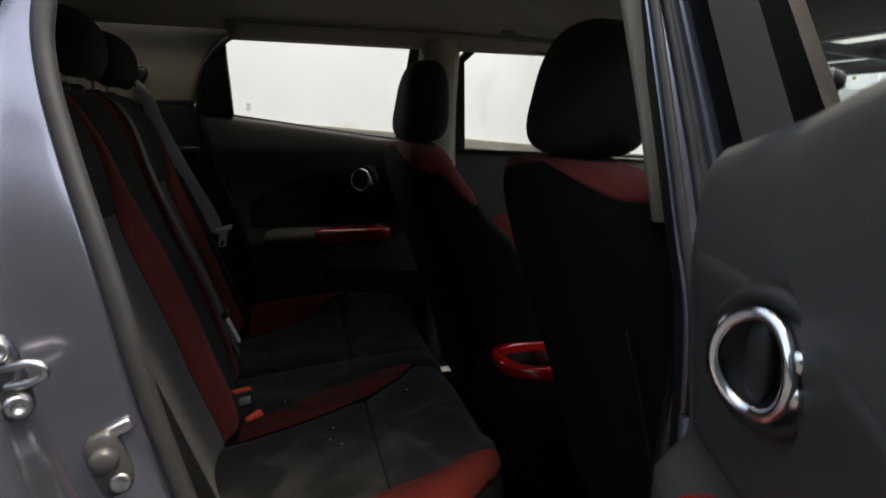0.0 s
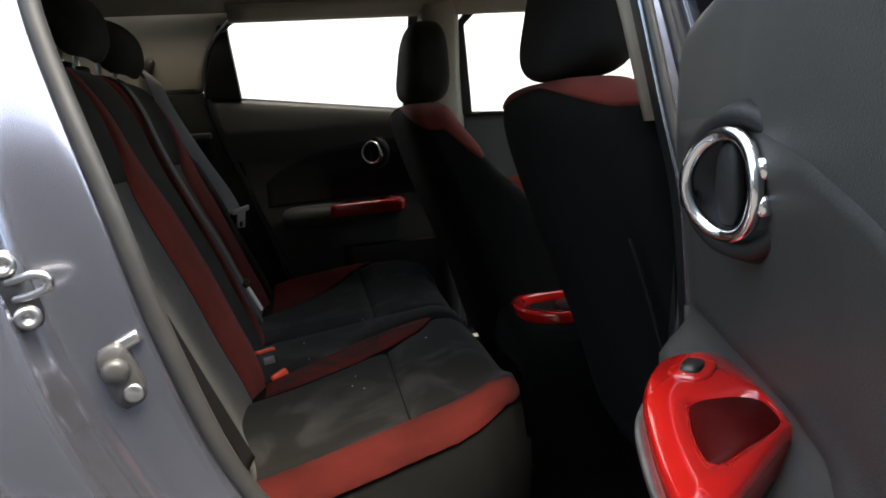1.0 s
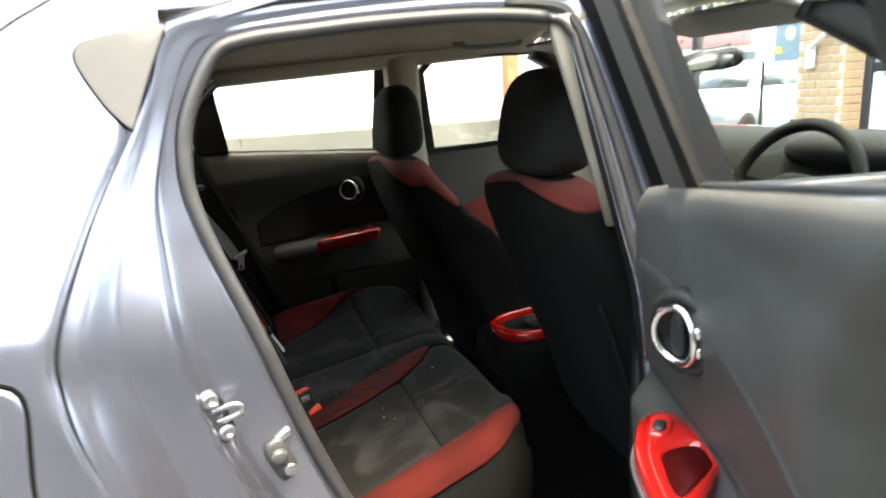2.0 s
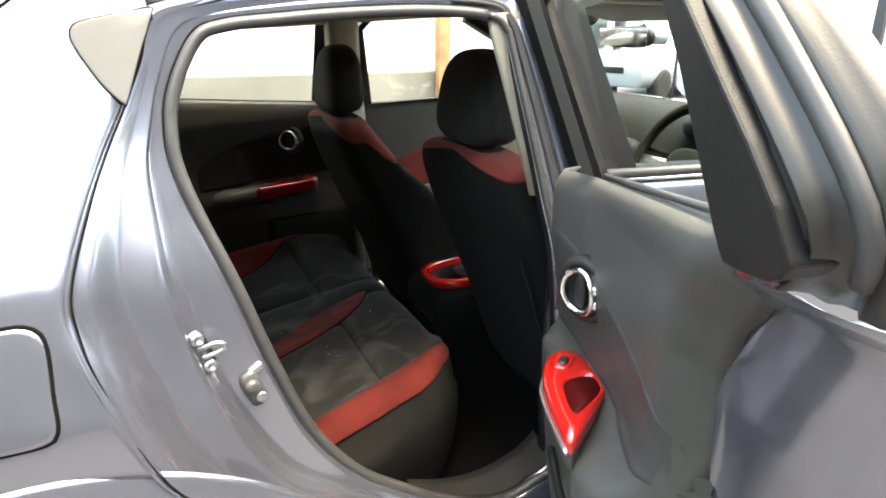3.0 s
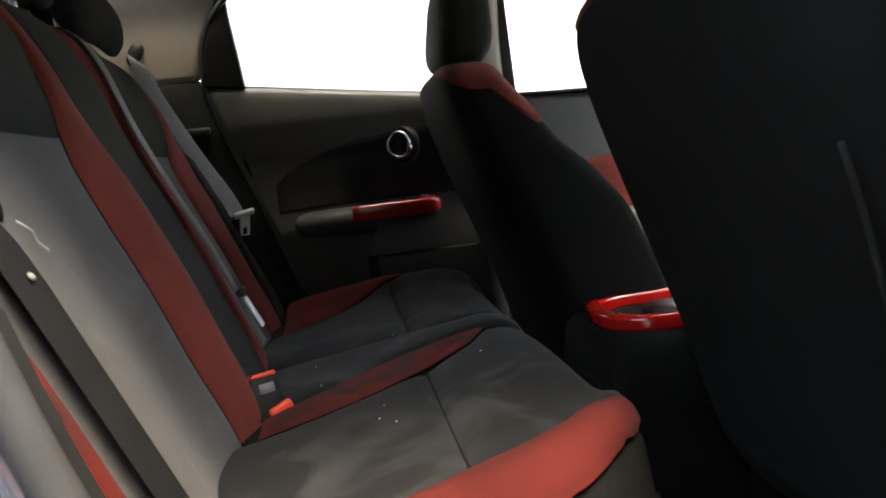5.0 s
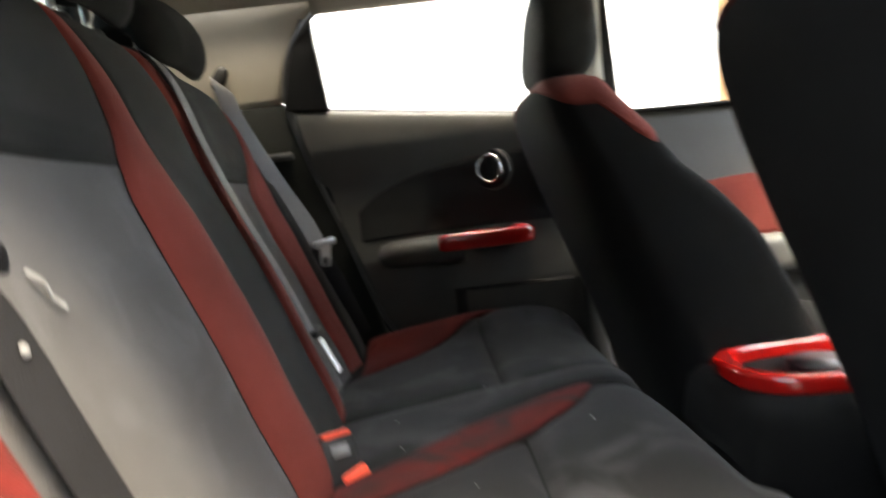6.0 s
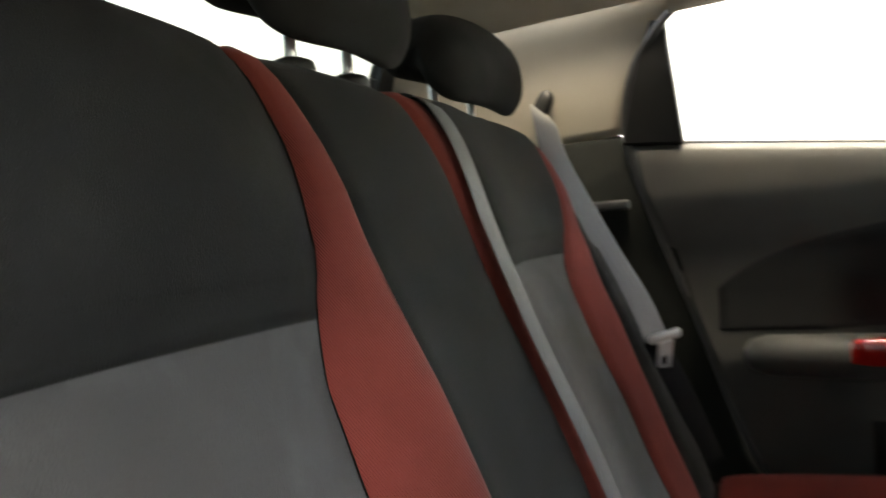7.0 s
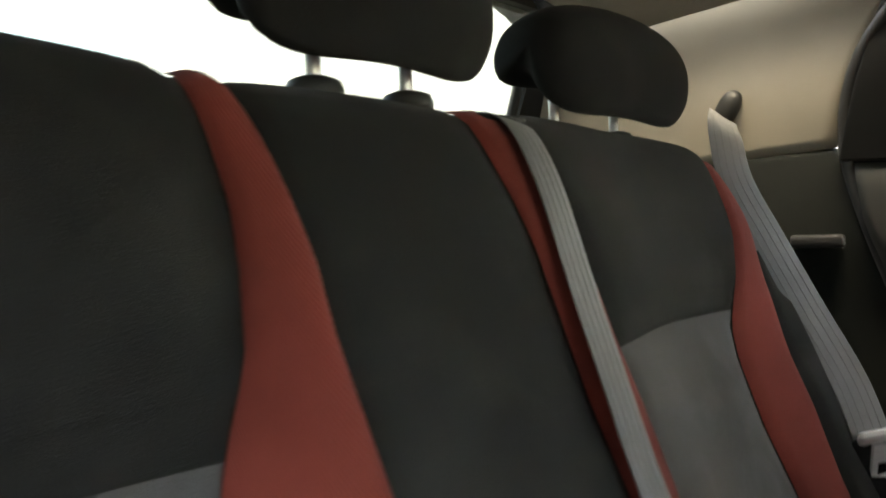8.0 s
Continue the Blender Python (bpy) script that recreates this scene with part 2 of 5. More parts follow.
EDGE = [(0.235, -0.6, 1.425), (0.09, -0.595, 1.437), (-0.07, -0.6, 1.432), (-0.2, -0.605, 1.425), (-0.29, -0.612, 1.412),
        (-0.35, -0.622, 1.394), (-0.378, -0.64, 1.335), (-0.412, -0.668, 1.275), (-0.445, -0.7, 1.22), (-0.474, -0.737, 1.165),
        (-0.511, -0.79, 1.079), (-0.516, -0.809, 1.025), (-0.501, -0.838, 0.943), (-0.449, -0.865, 0.792), (-0.357, -0.875, 0.7),
        (-0.24, -0.87, 0.58), (-0.08, -0.86, 0.43), (0.12, -0.85, 0.33), (0.33, -0.84, 0.3), (0.36, -0.8, 0.8),
        (0.345, -0.735, 1.06), (0.29, -0.66, 1.3), (0.265, -0.62, 1.39)]


def fine(keys, per=6):
    P = [np.array(p) for p in keys]
    m = len(P)
    out = []
    for i in range(m):
        a, b, c, d = (P[(i + k) % m] for k in (-1, 0, 1, 2))
        for t in np.arange(per) / per:
            out.append(0.5 * (2 * b + (c - a) * t + (2 * a - 5 * b + 4 * c - d) * t * t + (3 * b - a - 3 * c + d) * t ** 3))
    return np.array(out)


SEALS, EDGES = fine(SEAL), fine(EDGE)
# steps of the jamb between the shut line and the seal: share of the way, share of the depth
STEPS = [(-0.03, -0.02), (0, 0), (0.008, 0.025), (0.02, 0.037), (0.06, 0.046), (0.092, 0.055), (0.106, 0.07), (0.13, 0.112), (0.16, 0.175), (0.20, 0.26), (0.235, 0.328), (0.254, 0.357), (0.27, 0.37),
         (0.30, 0.379), (0.36, 0.39), (0.44, 0.403), (0.50, 0.416), (0.526, 0.43), (0.538, 0.465), (0.547, 0.54), (0.557, 0.63), (0.568, 0.69), (0.585, 0.735), (0.61, 0.766), (0.64, 0.787), (0.67, 0.80),
         (0.72, 0.81), (0.80, 0.823), (0.88, 0.838), (0.93, 0.852), (0.955, 0.875), (0.968, 0.92), (0.982, 0.97), (1.0, 1.0), (1.02, 1.06)]


def jamb_ring(a, d):
    r = EDGES + (SEALS - EDGES) * a
    r[:, 1] = EDGES[:, 1] + (SEALS[:, 1] - EDGES[:, 1]) * d
    return r


part("door_jamb", loft([jamb_ring(a, d) for a, d in STEPS], caps=False), PAINT, car)
inward = (SEALS - SEALS.mean(0)) * np.array([1, 0, 1])
seal_line = SEALS - inward / np.linalg.norm(inward, axis=1)[:, None] * 0.001 + np.array([0, -0.008, 0])
part("seal_lip", tube([p + q for p, q in zip(SEALS[:84] + np.array([0, -0.006, 0]), inward[:84] / np.linalg.norm(inward[:84], axis=1)[:, None] * 0.0085)], 0.0028, 6), GAP, car, "black lip along the weatherstrip")
part("shut_line_gap", tube([EDGES[i] + np.array([0.001, -0.0015, 0]) for i in range(6 * 5, 6 * 14)], 0.0013, 6), GAP, car, "dark shut line")
nb = 6 * 19
part("door_seal", tube([seal_line[k] for k in range(0, nb)], 0.0098, 10), SEALGREY, car, "dark grey rubber weatherstrip")
part("pillar_seal", tube([seal_line[k % len(seal_line)] + np.array([0.004, 0, 0]) for k in range(nb - 1, len(seal_line) + 1)], 0.0065, 10), RUBBER, car, "thin black weatherstrip")
for share, r0 in ((0.62, 0.006), (0.70, 0.006), (0.06, 0.009)):
    line = EDGES + (SEALS - EDGES) * share
    line[:, 1] = EDGES[:, 1] + (SEALS[:, 1] - EDGES[:, 1]) * interp(share, STEPS) - 0.001
    part("pillar_strip", tube([line[i % len(line)] for i in range(6 * 18, 6 * 23 + 5)], r0, 8), RUBBER, car, "dark rubber strip on the pillar")
part("inner_door_lip", loft([SEALS, SEALS + inward * 0.004 + np.array([0, 0.015, 0]), SEALS + inward * 0.03 + np.array([0, 0.04, 0])], caps=False), PLASTIC, car)


def side_y(z):
    return interp(z, [(0.3, -0.86), (0.75, -0.87), (0.91, -0.85), (1.08, -0.79), (1.28, -0.665), (1.4, -0.62), (1.46, -0.56)])


ARCH_X, ARCH_Z, ARCH_R = -0.65, 0.31, 0.53
shut = [EDGE[i] for i in range(13, 4, -1)]


def quarter(u, v, sign=1):
    s = curve_pts(shut, 41)[int(round(v * 40))]
    ex, ez = -1.3, 0.5 + 0.9 * v
    x = s[0] - 0.004 + (ex - s[0]) * u
    z = s[2] + (ez - s[2]) * u
    if v < 0.5:
        zc = ARCH_Z + math.sqrt(max(0, (ARCH_R + 0.004) ** 2 - (x - ARCH_X) ** 2))
        base = shut[0][2] + (0.5 - shut[0][2]) * u
        z += (zc - base) * (1 - v / 0.5)
    y = side_y(z) + 0.10 * max(0, (-x - 0.6)) ** 2
    if u == 0:
        y = s[1]
    return Vector((x, y * sign, z))


def quarter_up(u, v):
    """The quarter panel, carried on above the shut line up to the roof."""
    p = quarter(u, min(v, 1))
    dz = 0.085 * max(0, v - 1) / 0.25
    return p + Vector((0, side_y(p.z + dz) - side_y(p.z), dz))


part("quarter_panel", sheet(quarter_up, np.linspace(0, 1, 40), np.r_[np.linspace(0, 1, 41), np.linspace(1.025, 1.25, 10)], 0.002), PAINT, car)


def flare(u, v, sign=1):
    ang = radians(188 - 166 * u)
    r = ARCH_R + 0.012 - 0.13 * v
    bulge = 0.022 * math.sin(min(1, v * 1.1) * math.pi * 0.6)
    y = -0.858 - bulge + (0.05 * ((v - 0.75) / 0.25) ** 2 if v > 0.75 else 0)
    return Vector((ARCH_X + r * math.cos(ang), y * sign, ARCH_Z + r * math.sin(ang)))


part("wheel_arch_flare", sheet(flare, np.linspace(0, 1, 48), np.linspace(0, 1, 14), 0.003), PAINT, car)
# fuel filler flap
flap = curve_pts([(-0.72, 1.03), (-0.7, 1.052), (-0.604, 1.045), (-0.569, 1.041), (-0.552, 1.019), (-0.556, 0.95), (-0.559, 0.912), (-0.576, 0.898), (-0.635, 0.899), (-0.7, 0.9), (-0.72, 0.92)], 64, True)


def on_side(x, z, off=0.0):
    y = side_y(z) + 0.10 * max(0, (-x - 0.6)) ** 2
    return (x, y - off, z)


fc = flap.mean(0)
part("fuel_flap_gap", tube([on_side(x, z, 0.0) for x, z in flap], 0.0026, 6, closed=True), GAP, car)
part("fuel_flap", loft([[on_side(fc[0] + (x - fc[0]) * k, fc[1] + (z - fc[1]) * k, o) for x, z in flap] for k, o in ((0.985, 0.001), (0.965, 0.0032), (0.9, 0.0036), (0.5, 0.0036), (0.1, 0.0036))]), PAINT, car, "rounded fuel filler flap")
# dark quarter trim behind the door
tri = curve_pts([(-0.4545, 1.362), (-0.457, 1.377), (-0.451, 1.389), (-0.436, 1.395), (-0.40, 1.401), (-0.354, 1.407), (-0.348, 1.402), (-0.376, 1.345), (-0.403, 1.287), (-0.409, 1.283), (-0.429, 1.308), (-0.444, 1.337)], 54, True)
tc = tri.mean(0)
part("quarter_trim", loft([[on_side(tc[0] + (x - tc[0]) * k, tc[1] + (z - tc[1]) * k, o) for x, z in tri] for k, o in ((1.0, 0.0), (0.985, 0.003), (0.96, 0.0036), (0.9, 0.0037), (0.5, 0.0037), (0.1, 0.0037))]), QTRIM, car, "grey plastic quarter cover")


part("quarter_trim_gap", tube([on_side(tc[0] + (x - tc[0]) * 1.015, tc[1] + (z - tc[1]) * 1.015, 0.0012) for x, z in tri], 0.0008, 6, closed=True), GAP, car)
part("spoiler_gap", tube([on_side(-0.585, 1.372, 0.001), on_side(-0.553, 1.402, 0.001), on_side(-0.515, 1.43, 0.001), on_side(-0.47, 1.458, 0.001)], 0.0022, 6), GAP, car, "dark gap before the tailgate spoiler")
part("roof_rail", sheet(lambda u, v: Vector((0.75 - 1.2 * u, -0.612 + 0.05 * v, interp(0.75 - 1.2 * u, [(-0.45, 1.372), (-0.35, 1.392), (-0.2, 1.424), (-0.07, 1.431), (0.09, 1.436), (0.3, 1.428), (0.75, 1.36)]) + 0.026 * math.sin(math.pi / 2 * v))), np.linspace(0, 1, 40), np.linspace(0, 1, 8), -0.003), PAINT, car, "painted roof rail over the door")
part("roof_ditch", tube([(0.75 - 1.1 * t, -0.588, interp(0.75 - 1.1 * t, [(-0.35, 1.392), (-0.2, 1.424), (-0.07, 1.431), (0.09, 1.436), (0.3, 1.428), (0.75, 1.36)]) + 0.021) for t in np.linspace(0, 1, 30)], 0.003, 6), RUBBER, car, "dark roof ditch strip")


def roof_pt(u, v):
    x = 0.75 - 1.6 * u
    y = -0.585 + 1.17 * v
    z = 1.43 + 0.10 * (1 - (2 * v - 1) ** 2) ** 0.7 - 0.123 * max(0, u - 0.625) ** 2 - 0.16 * max(0, 0.3125 - u)
    return Vector((x, y, z))


part("roof", sheet(roof_pt, np.linspace(0, 1, 30), np.linspace(0, 1, 24), 0.004), PAINT, car)


def liner_pt(u, v):
    x = 0.76 - 1.5 * u
    w = 0.605
    y = -w + 2 * w * v
    z = 1.378 + 0.075 * (1 - (2 * v - 1) ** 2) ** 0.4 - 0.06 * max(0, 0.2 - u) * 2
    return Vector((x, y, z))


tagged(part("ceiling", sheet(liner_pt, np.linspace(0, 1, 36), np.linspace(0, 1, 30), -0.006), LINER, None), "beige felt headliner", "ceiling", kind="structure")
# striker and bump stop on the jamb
st = Vector((-0.376, -0.757, 0.928))
SM0 = Matrix.Translation(st) @ pose(0, 0, 0, 0, -14, 0) @ pose(0, 0, 0, 90, 0, 24)
part("striker_plate", loft([[SM0 @ Vector((0.014 * k * math.copysign(abs(math.cos(a)) ** 0.6, math.cos(a)), 0.036 * k * math.copysign(abs(math.sin(a)) ** 0.6, math.sin(a)), h)) for a in np.linspace(0, 2 * math.pi, 28, endpoint=False)] for k, h in ((1, 0), (1, 0.003), (0.9, 0.005), (0.1, 0.005))]), mat("dull_dark_steel", (0.16, 0.16, 0.17), 0.35, 1.0, 0.2, 60, 0.2, 300), car, "dull striker plate")
part("striker_loop", tube(curve_pts([SM0 @ Vector(o) for o in ((-0.004, 0.009, 0.003), (0.006, 0.009, 0.012), (0.017, 0.009, 0.021), (0.025, 0.004, 0.026), (0.024, -0.004, 0.025), (0.014, -0.007, 0.018), (-0.004, -0.007, 0.003))], 30), 0.0036, 8), STEEL, car, "zinc door striker loop")
for dz in (0.024, -0.024):
    part("screw", lathe([(0.001, 0.004), (0.004, 0.0045), (0.0055, 0.009), (0.0085, 0.008), (0.0105, 0.005), (0.0105, 0)], 18, SM0 @ Matrix.Translation((0, dz, 0.004))), STEEL, car)
part("stop_bracket", box(0.032, 0.012, 0.010, pose(-0.306, -0.734, 0.864, 90, 0, 8) @ pose(0, 0, 0, 0, 0, 24), 0.003), STEEL, car, "bright folded bracket over the bump stop")
bs = pose(-0.312, -0.732, 0.835, 90, 0, 8) @ pose(0, 0, 0, 0, 0, 22)
LGREY = mat("grey_stop_plastic", (0.055, 0.055, 0.057), 0.28, 0, 0.08, 20, 0.1, 300)
def stop_ring(k, h, top=0.0):
    return [bs @ Vector((0.016 * k * math.copysign(abs(math.cos(a)) ** 0.55, math.cos(a)) + 0.004 * math.sin(a), 0.031 * k * math.copysign(abs(math.sin(a)) ** 0.7, math.sin(a)), h)) for a in np.linspace(0, 2 * math.pi, 32, endpoint=False)]
part("bump_stop_base", loft([stop_ring(1, 0), stop_ring(1, 0.008), stop_ring(0.9, 0.013), stop_ring(0.2, 0.013)]), LGREY, car, "light grey bump stop base")
part("bump_stop", lathe([(0.001, 0.010), (0.007, 0.0098), (0.0105, 0.007), (0.012, 0.003), (0.0125, 0)], 20, bs @ Matrix.Translation((0, 0.008, 0.012))), LGREY, car, "round rubber bump stop")
part("fixing_collar", lathe([(0.004, 0.003), (0.006, 0.004), (0.0085, 0.004), (0.0095, 0)], 16, bs @ Matrix.Translation((0.002, -0.018, 0.012))), STEEL, car)
part("fixing_hole", lathe([(0.001, 0.001), (0.005, 0.001), (0.005, 0)], 12, bs @ Matrix.Translation((0.002, -0.018, 0.0135))), RUBBER, car)
# sill plate with ribs
part("sill_plate", sheet(lambda u, v: Vector((-0.03 + 0.31 * u, -0.735 + 0.115 * v, 0.452 - 0.05 * math.sin(math.pi * min(1, u * 0.9 + 0.05)) + 0.012 * v + (0.1 * (u - 0.82) ** 2 * 4 if u > 0.82 else 0))), np.linspace(0, 1, 24), np.linspace(0, 1, 6), 0.004), PLASTIC, car, "black plastic sill plate")
for k in range(4):
    part("rib", tube([(0.0 + 0.2 * t, -0.722 + 0.02 * k, 0.445 - 0.05 * math.sin(math.pi * min(1, (0.03 + 0.2 * t) / 0.31 * 0.9 + 0.05))) for t in np.linspace(0, 1, 12)], 0.0022, 6), PLASTIC, car)
# floor pan and tunnel
part("floor_carpet", sheet(lambda u, v: Vector((-0.35 + 1.7 * u, -0.66 + 1.32 * v, 0.33 + 0.17 * math.exp(-((v - 0.5) / 0.11) ** 4) + 0.2 * max(0, 0.12 - u) * 4)), np.linspace(0, 1, 30), np.linspace(0, 1, 40), 0.02), CARPET, car, "black carpeted floor")
part("seat_riser", box(0.3, 1.0, 0.2, Matrix.Translation((-0.12, 0, 0.40)), 0.03, 3), CARPET, car)
part("inner_side_panel", plate([(0.27, -0.66, 0.34), (0.27, -0.66, 0.6), (0.31, -0.65, 1.02), (0.9, -0.66, 1.02), (1.4, -0.66, 0.9), (1.4, -0.66, 0.34)], (0, -0.02, 0)), PLASTIC, car)
# beige pillar trim beside the driver's head, and its dark foot
pil_l = [(0.193, 1.372), (0.201, 1.33), (0.223, 1.25), (0.252, 1.143), (0.279, 1.027)]
part("pillar_trim", loft([[(x, -0.618, z), (x + 0.003, -0.622, z), (x + 0.06, -0.626, z), (x + 0.06, -0.60, z), (x + 0.012, -0.60, z), (x + 0.002, -0.608, z)] for x, z in pil_l]), BEIGE, car, "beige upper pillar trim")
part("pillar_foot", plate([(0.285, -0.665, 1.024), (0.35, -0.63, 1.024), (0.33, -0.64, 0.45), (0.285, -0.68, 0.45)], (0.015, 0.01, 0), 0.004), PLASTIC, car)

# ---- far side: pillars and panels ----
part("far_side_panel", plate([(-1.2, 0.70, 0.35), (-1.2, 0.72, 1.175), (-0.415, 0.70, 1.177), (-0.36, 0.69, 1.1), (-0.24, 0.70, 0.6), (-0.1, 0.70, 0.35)], (0, 0.05, 0), 0.01), DASH, car, "black lower side trim")


def cpil(u, v):
    a = curve_pts([(-0.415, 0.70, 1.175), (-0.395, 0.685, 1.24), (-0.355, 0.665, 1.32), (-0.29, 0.625, 1.375), (-0.2, 0.60, 1.392)], 21)[int(round(v * 20))]
    b = curve_pts([(-1.02, 0.64, 1.165), (-0.98, 0.635, 1.22), (-0.92, 0.625, 1.29), (-0.86, 0.61, 1.36), (-0.78, 0.59, 1.44)], 21)[int(round(v * 20))]
    p = a + (b - a) * u
    return Vector(p) + Vector((0, 0.03 * math.sin(math.pi * u), 0))


part("rear_pillar_trim", sheet(cpil, np.linspace(0, 1, 24), np.linspace(0, 1, 21), -0.01), BEIGE, car, "beige rear pillar trim")
part("header_rail_trim", sheet(lambda u, v: Vector((0.72 - 1.03 * u, 0.63 - 0.05 * v, 1.358 + 0.04 * v)), np.linspace(0, 1, 20), np.linspace(0, 1, 5), 0.006), BEIGE, car)
part("centre_pillar_trim", loft([[(0.228 - 0.02 * k, 0.655 - o, z), (0.242 - 0.02 * k, 0.625 - o, z), (0.325 + 0.01 * k, 0.618 - o, z), (0.352 + 0.012 * k, 0.655 - o, z)] for z, k, o in ((1.39, 0, 0.035), (1.34, 0, 0.02), (1.2, 0.2, 0.0), (1.05, 0.5, -0.012), (0.9, 0.6, -0.015))]), BEIGE, car, "beige centre pillar trim")
part("door_opening_seal", tube(curve_pts([(0.2, 0.63, 1.385), (-0.05, 0.62, 1.39), (-0.25, 0.625, 1.385), (-0.362, 0.66, 1.31), (-0.403, 0.69, 1.2), (-0.385, 0.70, 1.08), (-0.31, 0.70, 0.86), (-0.235, 0.69, 0.64), (-0.15, 0.69, 0.5)], 60), 0.008, 8), RUBBER, car, "black rubber weatherstrip")
part("inner_closing_panel", box(0.62, 0.006, 0.66, Matrix.Translation((-0.42, 0.748, 0.66)), 0.002), DASH, car)
part("belt_slot", box(0.07, 0.014, 0.018, pose(-0.44, 0.692, 1.049, 0, 0, -6), 0.005), RUBBER, car)
# tailgate behind the rear seat: window surround and glass
bk = [(-1.02, -0.68, 1.0), (-1.02, 0.68, 1.0), (-0.76, 0.63, 1.49), (-0.76, -0.63, 1.49)]
wi = [(-0.985, -0.61, 1.065), (-0.985, 0.61, 1.065), (-0.79, 0.565, 1.435), (-0.79, -0.565, 1.435)]


def frame_of(outer, inner, off):
    bm = bmesh.new()
    n = len(outer)
    L = [[bm.verts.new(Vector(p) + Vector(o)) for p in q] for q, o in ((outer, (0, 0, 0)), (inner, (0, 0, 0)), (inner, off), (outer, off))]
    for a, b in ((0, 1), (1, 2), (2, 3), (3, 0)):
        for i in range(n):
            j = (i + 1) % n
            bm.faces.new((L[a][i], L[a][j], L[b][j], L[b][i]))
    return bm


part("tailgate_frame", frame_of(bk, wi, (-0.03, 0, 0.0)), PLASTIC, car, "", False)
part("tailgate_lower", plate([(-1.15, -0.66, 0.35), (-1.15, 0.66, 0.35), (-0.99, 0.62, 1.0), (-0.99, -0.62, 1.0)], (-0.05, 0, 0)), PAINT, car)
# tint added to this pane to hold back light from behind
part("rear_window_pane", plate([(p[0] - 0.012, p[1] * 1.01, p[2]) for p in wi], (-0.004, 0, 0)), dimming_glass("rear_dimming_tint", (0.42, 0.44, 0.43)), car, "rear window glass, tint added to dim the cabin", False)
for sgn in (-1, 1):
    part("tailgate_strut", tube([(-0.95, 0.585 * sgn, 1.12), (-0.85, 0.56 * sgn, 1.33)], 0.009, 10), PLASTIC, car)
part("luggage_floor", box(0.6, 1.2, 0.03, Matrix.Translation((-0.85, 0, 0.62)), 0.01), CARPET, car)
# assist grip over the far front window
grip = thing("grab_handle", "grey fold-down grab handle fixed to the headliner", "handle")
part("bar", tube(curve_pts([(0.70, 0.57, 1.41), (0.697, 0.545, 1.392), (0.67, 0.535, 1.383), (0.57, 0.535, 1.386), (0.51, 0.54, 1.390), (0.487, 0.55, 1.398), (0.482, 0.575, 1.414)], 40), 0.008, 8), GREYTRIM, grip)
for x in (0.70, 0.482):
    part("mount", sell((x, 0.565, 1.410), (0.022, 0.014, 0.012), 3), GREYTRIM, grip)

# ---- rear seat ----
BACK = np.array([(-0.262, 0.55), (-0.282, 0.61), (-0.312, 0.686), (-0.352, 0.80), (-0.432, 0.996), (-0.459, 1.085), (-0.48, 1.134), (-0.502, 1.168), (-0.532, 1.184), (-0.56, 1.184), (-0.585, 1.165), (-0.60, 1.13), (-0.605, 1.05)])
BACKC = curve_pts(BACK, 200)
BTOP = int(np.argmax(BACKC[:, 1])) + 1


def vz(z):
    """Where along the back's section the front face has the height z."""
    return interp(z, list(zip(BACKC[:BTOP, 1], np.arange(BTOP) / 199)))


def back(y, v):
    q = min(max(v, 0), 1) * 199
    i = min(int(q), 198)
    x, z = BACKC[i] + (BACKC[i + 1] - BACKC[i]) * (q - i)
    ay = abs(y)
    low = max(0, min(1, (1.12 - z) / 0.25))
    if y > 0:
        bol = 0.022 * low * max(0, min(1, (ay - 0.40) / 0.12)) ** 1.5 - 0.03 * max(0, (ay - 0.56) / 0.1) ** 2
    else:
        q2 = max(0, min(1, (ay - 0.28) / 0.28))
        bol = 0.036 * low * q2 * q2 * (3 - 2 * q2) - 0.12 * max(0, (ay - 0.552) / 0.1) ** 1.5
    hollow = -0.012 * low * math.exp(-((ay - 0.3) / 0.12) ** 2) * (1 if z < 1.0 else 0.3)
    shoulder = -0.035 * max(0, (ay - 0.5) / 0.12) ** 2
    q3 = max(0, min(1, (ay - 0.13) / 0.22))
    roll = 0.02 * math.exp(-((y + 0.118) / 0.042) ** 2) * max(0, min(1, (1.12 - z) / 0.2)) if y < 0.05 else 0
    recess = -0.03 * q3 * q3 * (3 - 2 * q3) if y > 0 else 0
    return Vector((x + bol + hollow + recess + roll, y, z + (shoulder if z > 1.0 else 0)))


A_L = [(0.55, -0.185), (0.78, -0.186), (0.876, -0.186), (0.941, -0.184), (0.968, -0.176), (0.983, -0.171), (1.004, -0.162), (1.025, -0.153), (1.063, -0.148), (1.1, -0.145), (1.133, -0.146), (1.171, -0.15), (1.178, -0.15)]
A_R = [(0.55, -0.10), (0.75, -0.088), (0.85, -0.086), (0.89, -0.088), (0.95, -0.094), (0.99, -0.097), (1.03, -0.102), (1.064, -0.103), (1.095, -0.108), (1.126, -0.113), (1.153, -0.12), (1.178, -0.128)]
B_L = [(0.55, 0.11), (0.75, 0.11), (0.89, 0.108), (0.95, 0.102), (1.017, 0.101), (1.064, 0.094), (1.108, 0.083), (1.143, 0.076), (1.178, 0.074)]
B_R = [(0.55, 0.165), (0.75, 0.167), (0.94, 0.167), (1.03, 0.157), (1.08, 0.141), (1.12, 0.127), (1.178, 0.116)]
C_L = [(0.55, 0.44), (0.75, 0.425), (0.86, 0.415), (0.93, 0.420), (0.965, 0.432), (0.985, 0.452), (1.02, 0.487), (1.06, 0.512), (1.13, 0.535), (1.18, 0.55)]
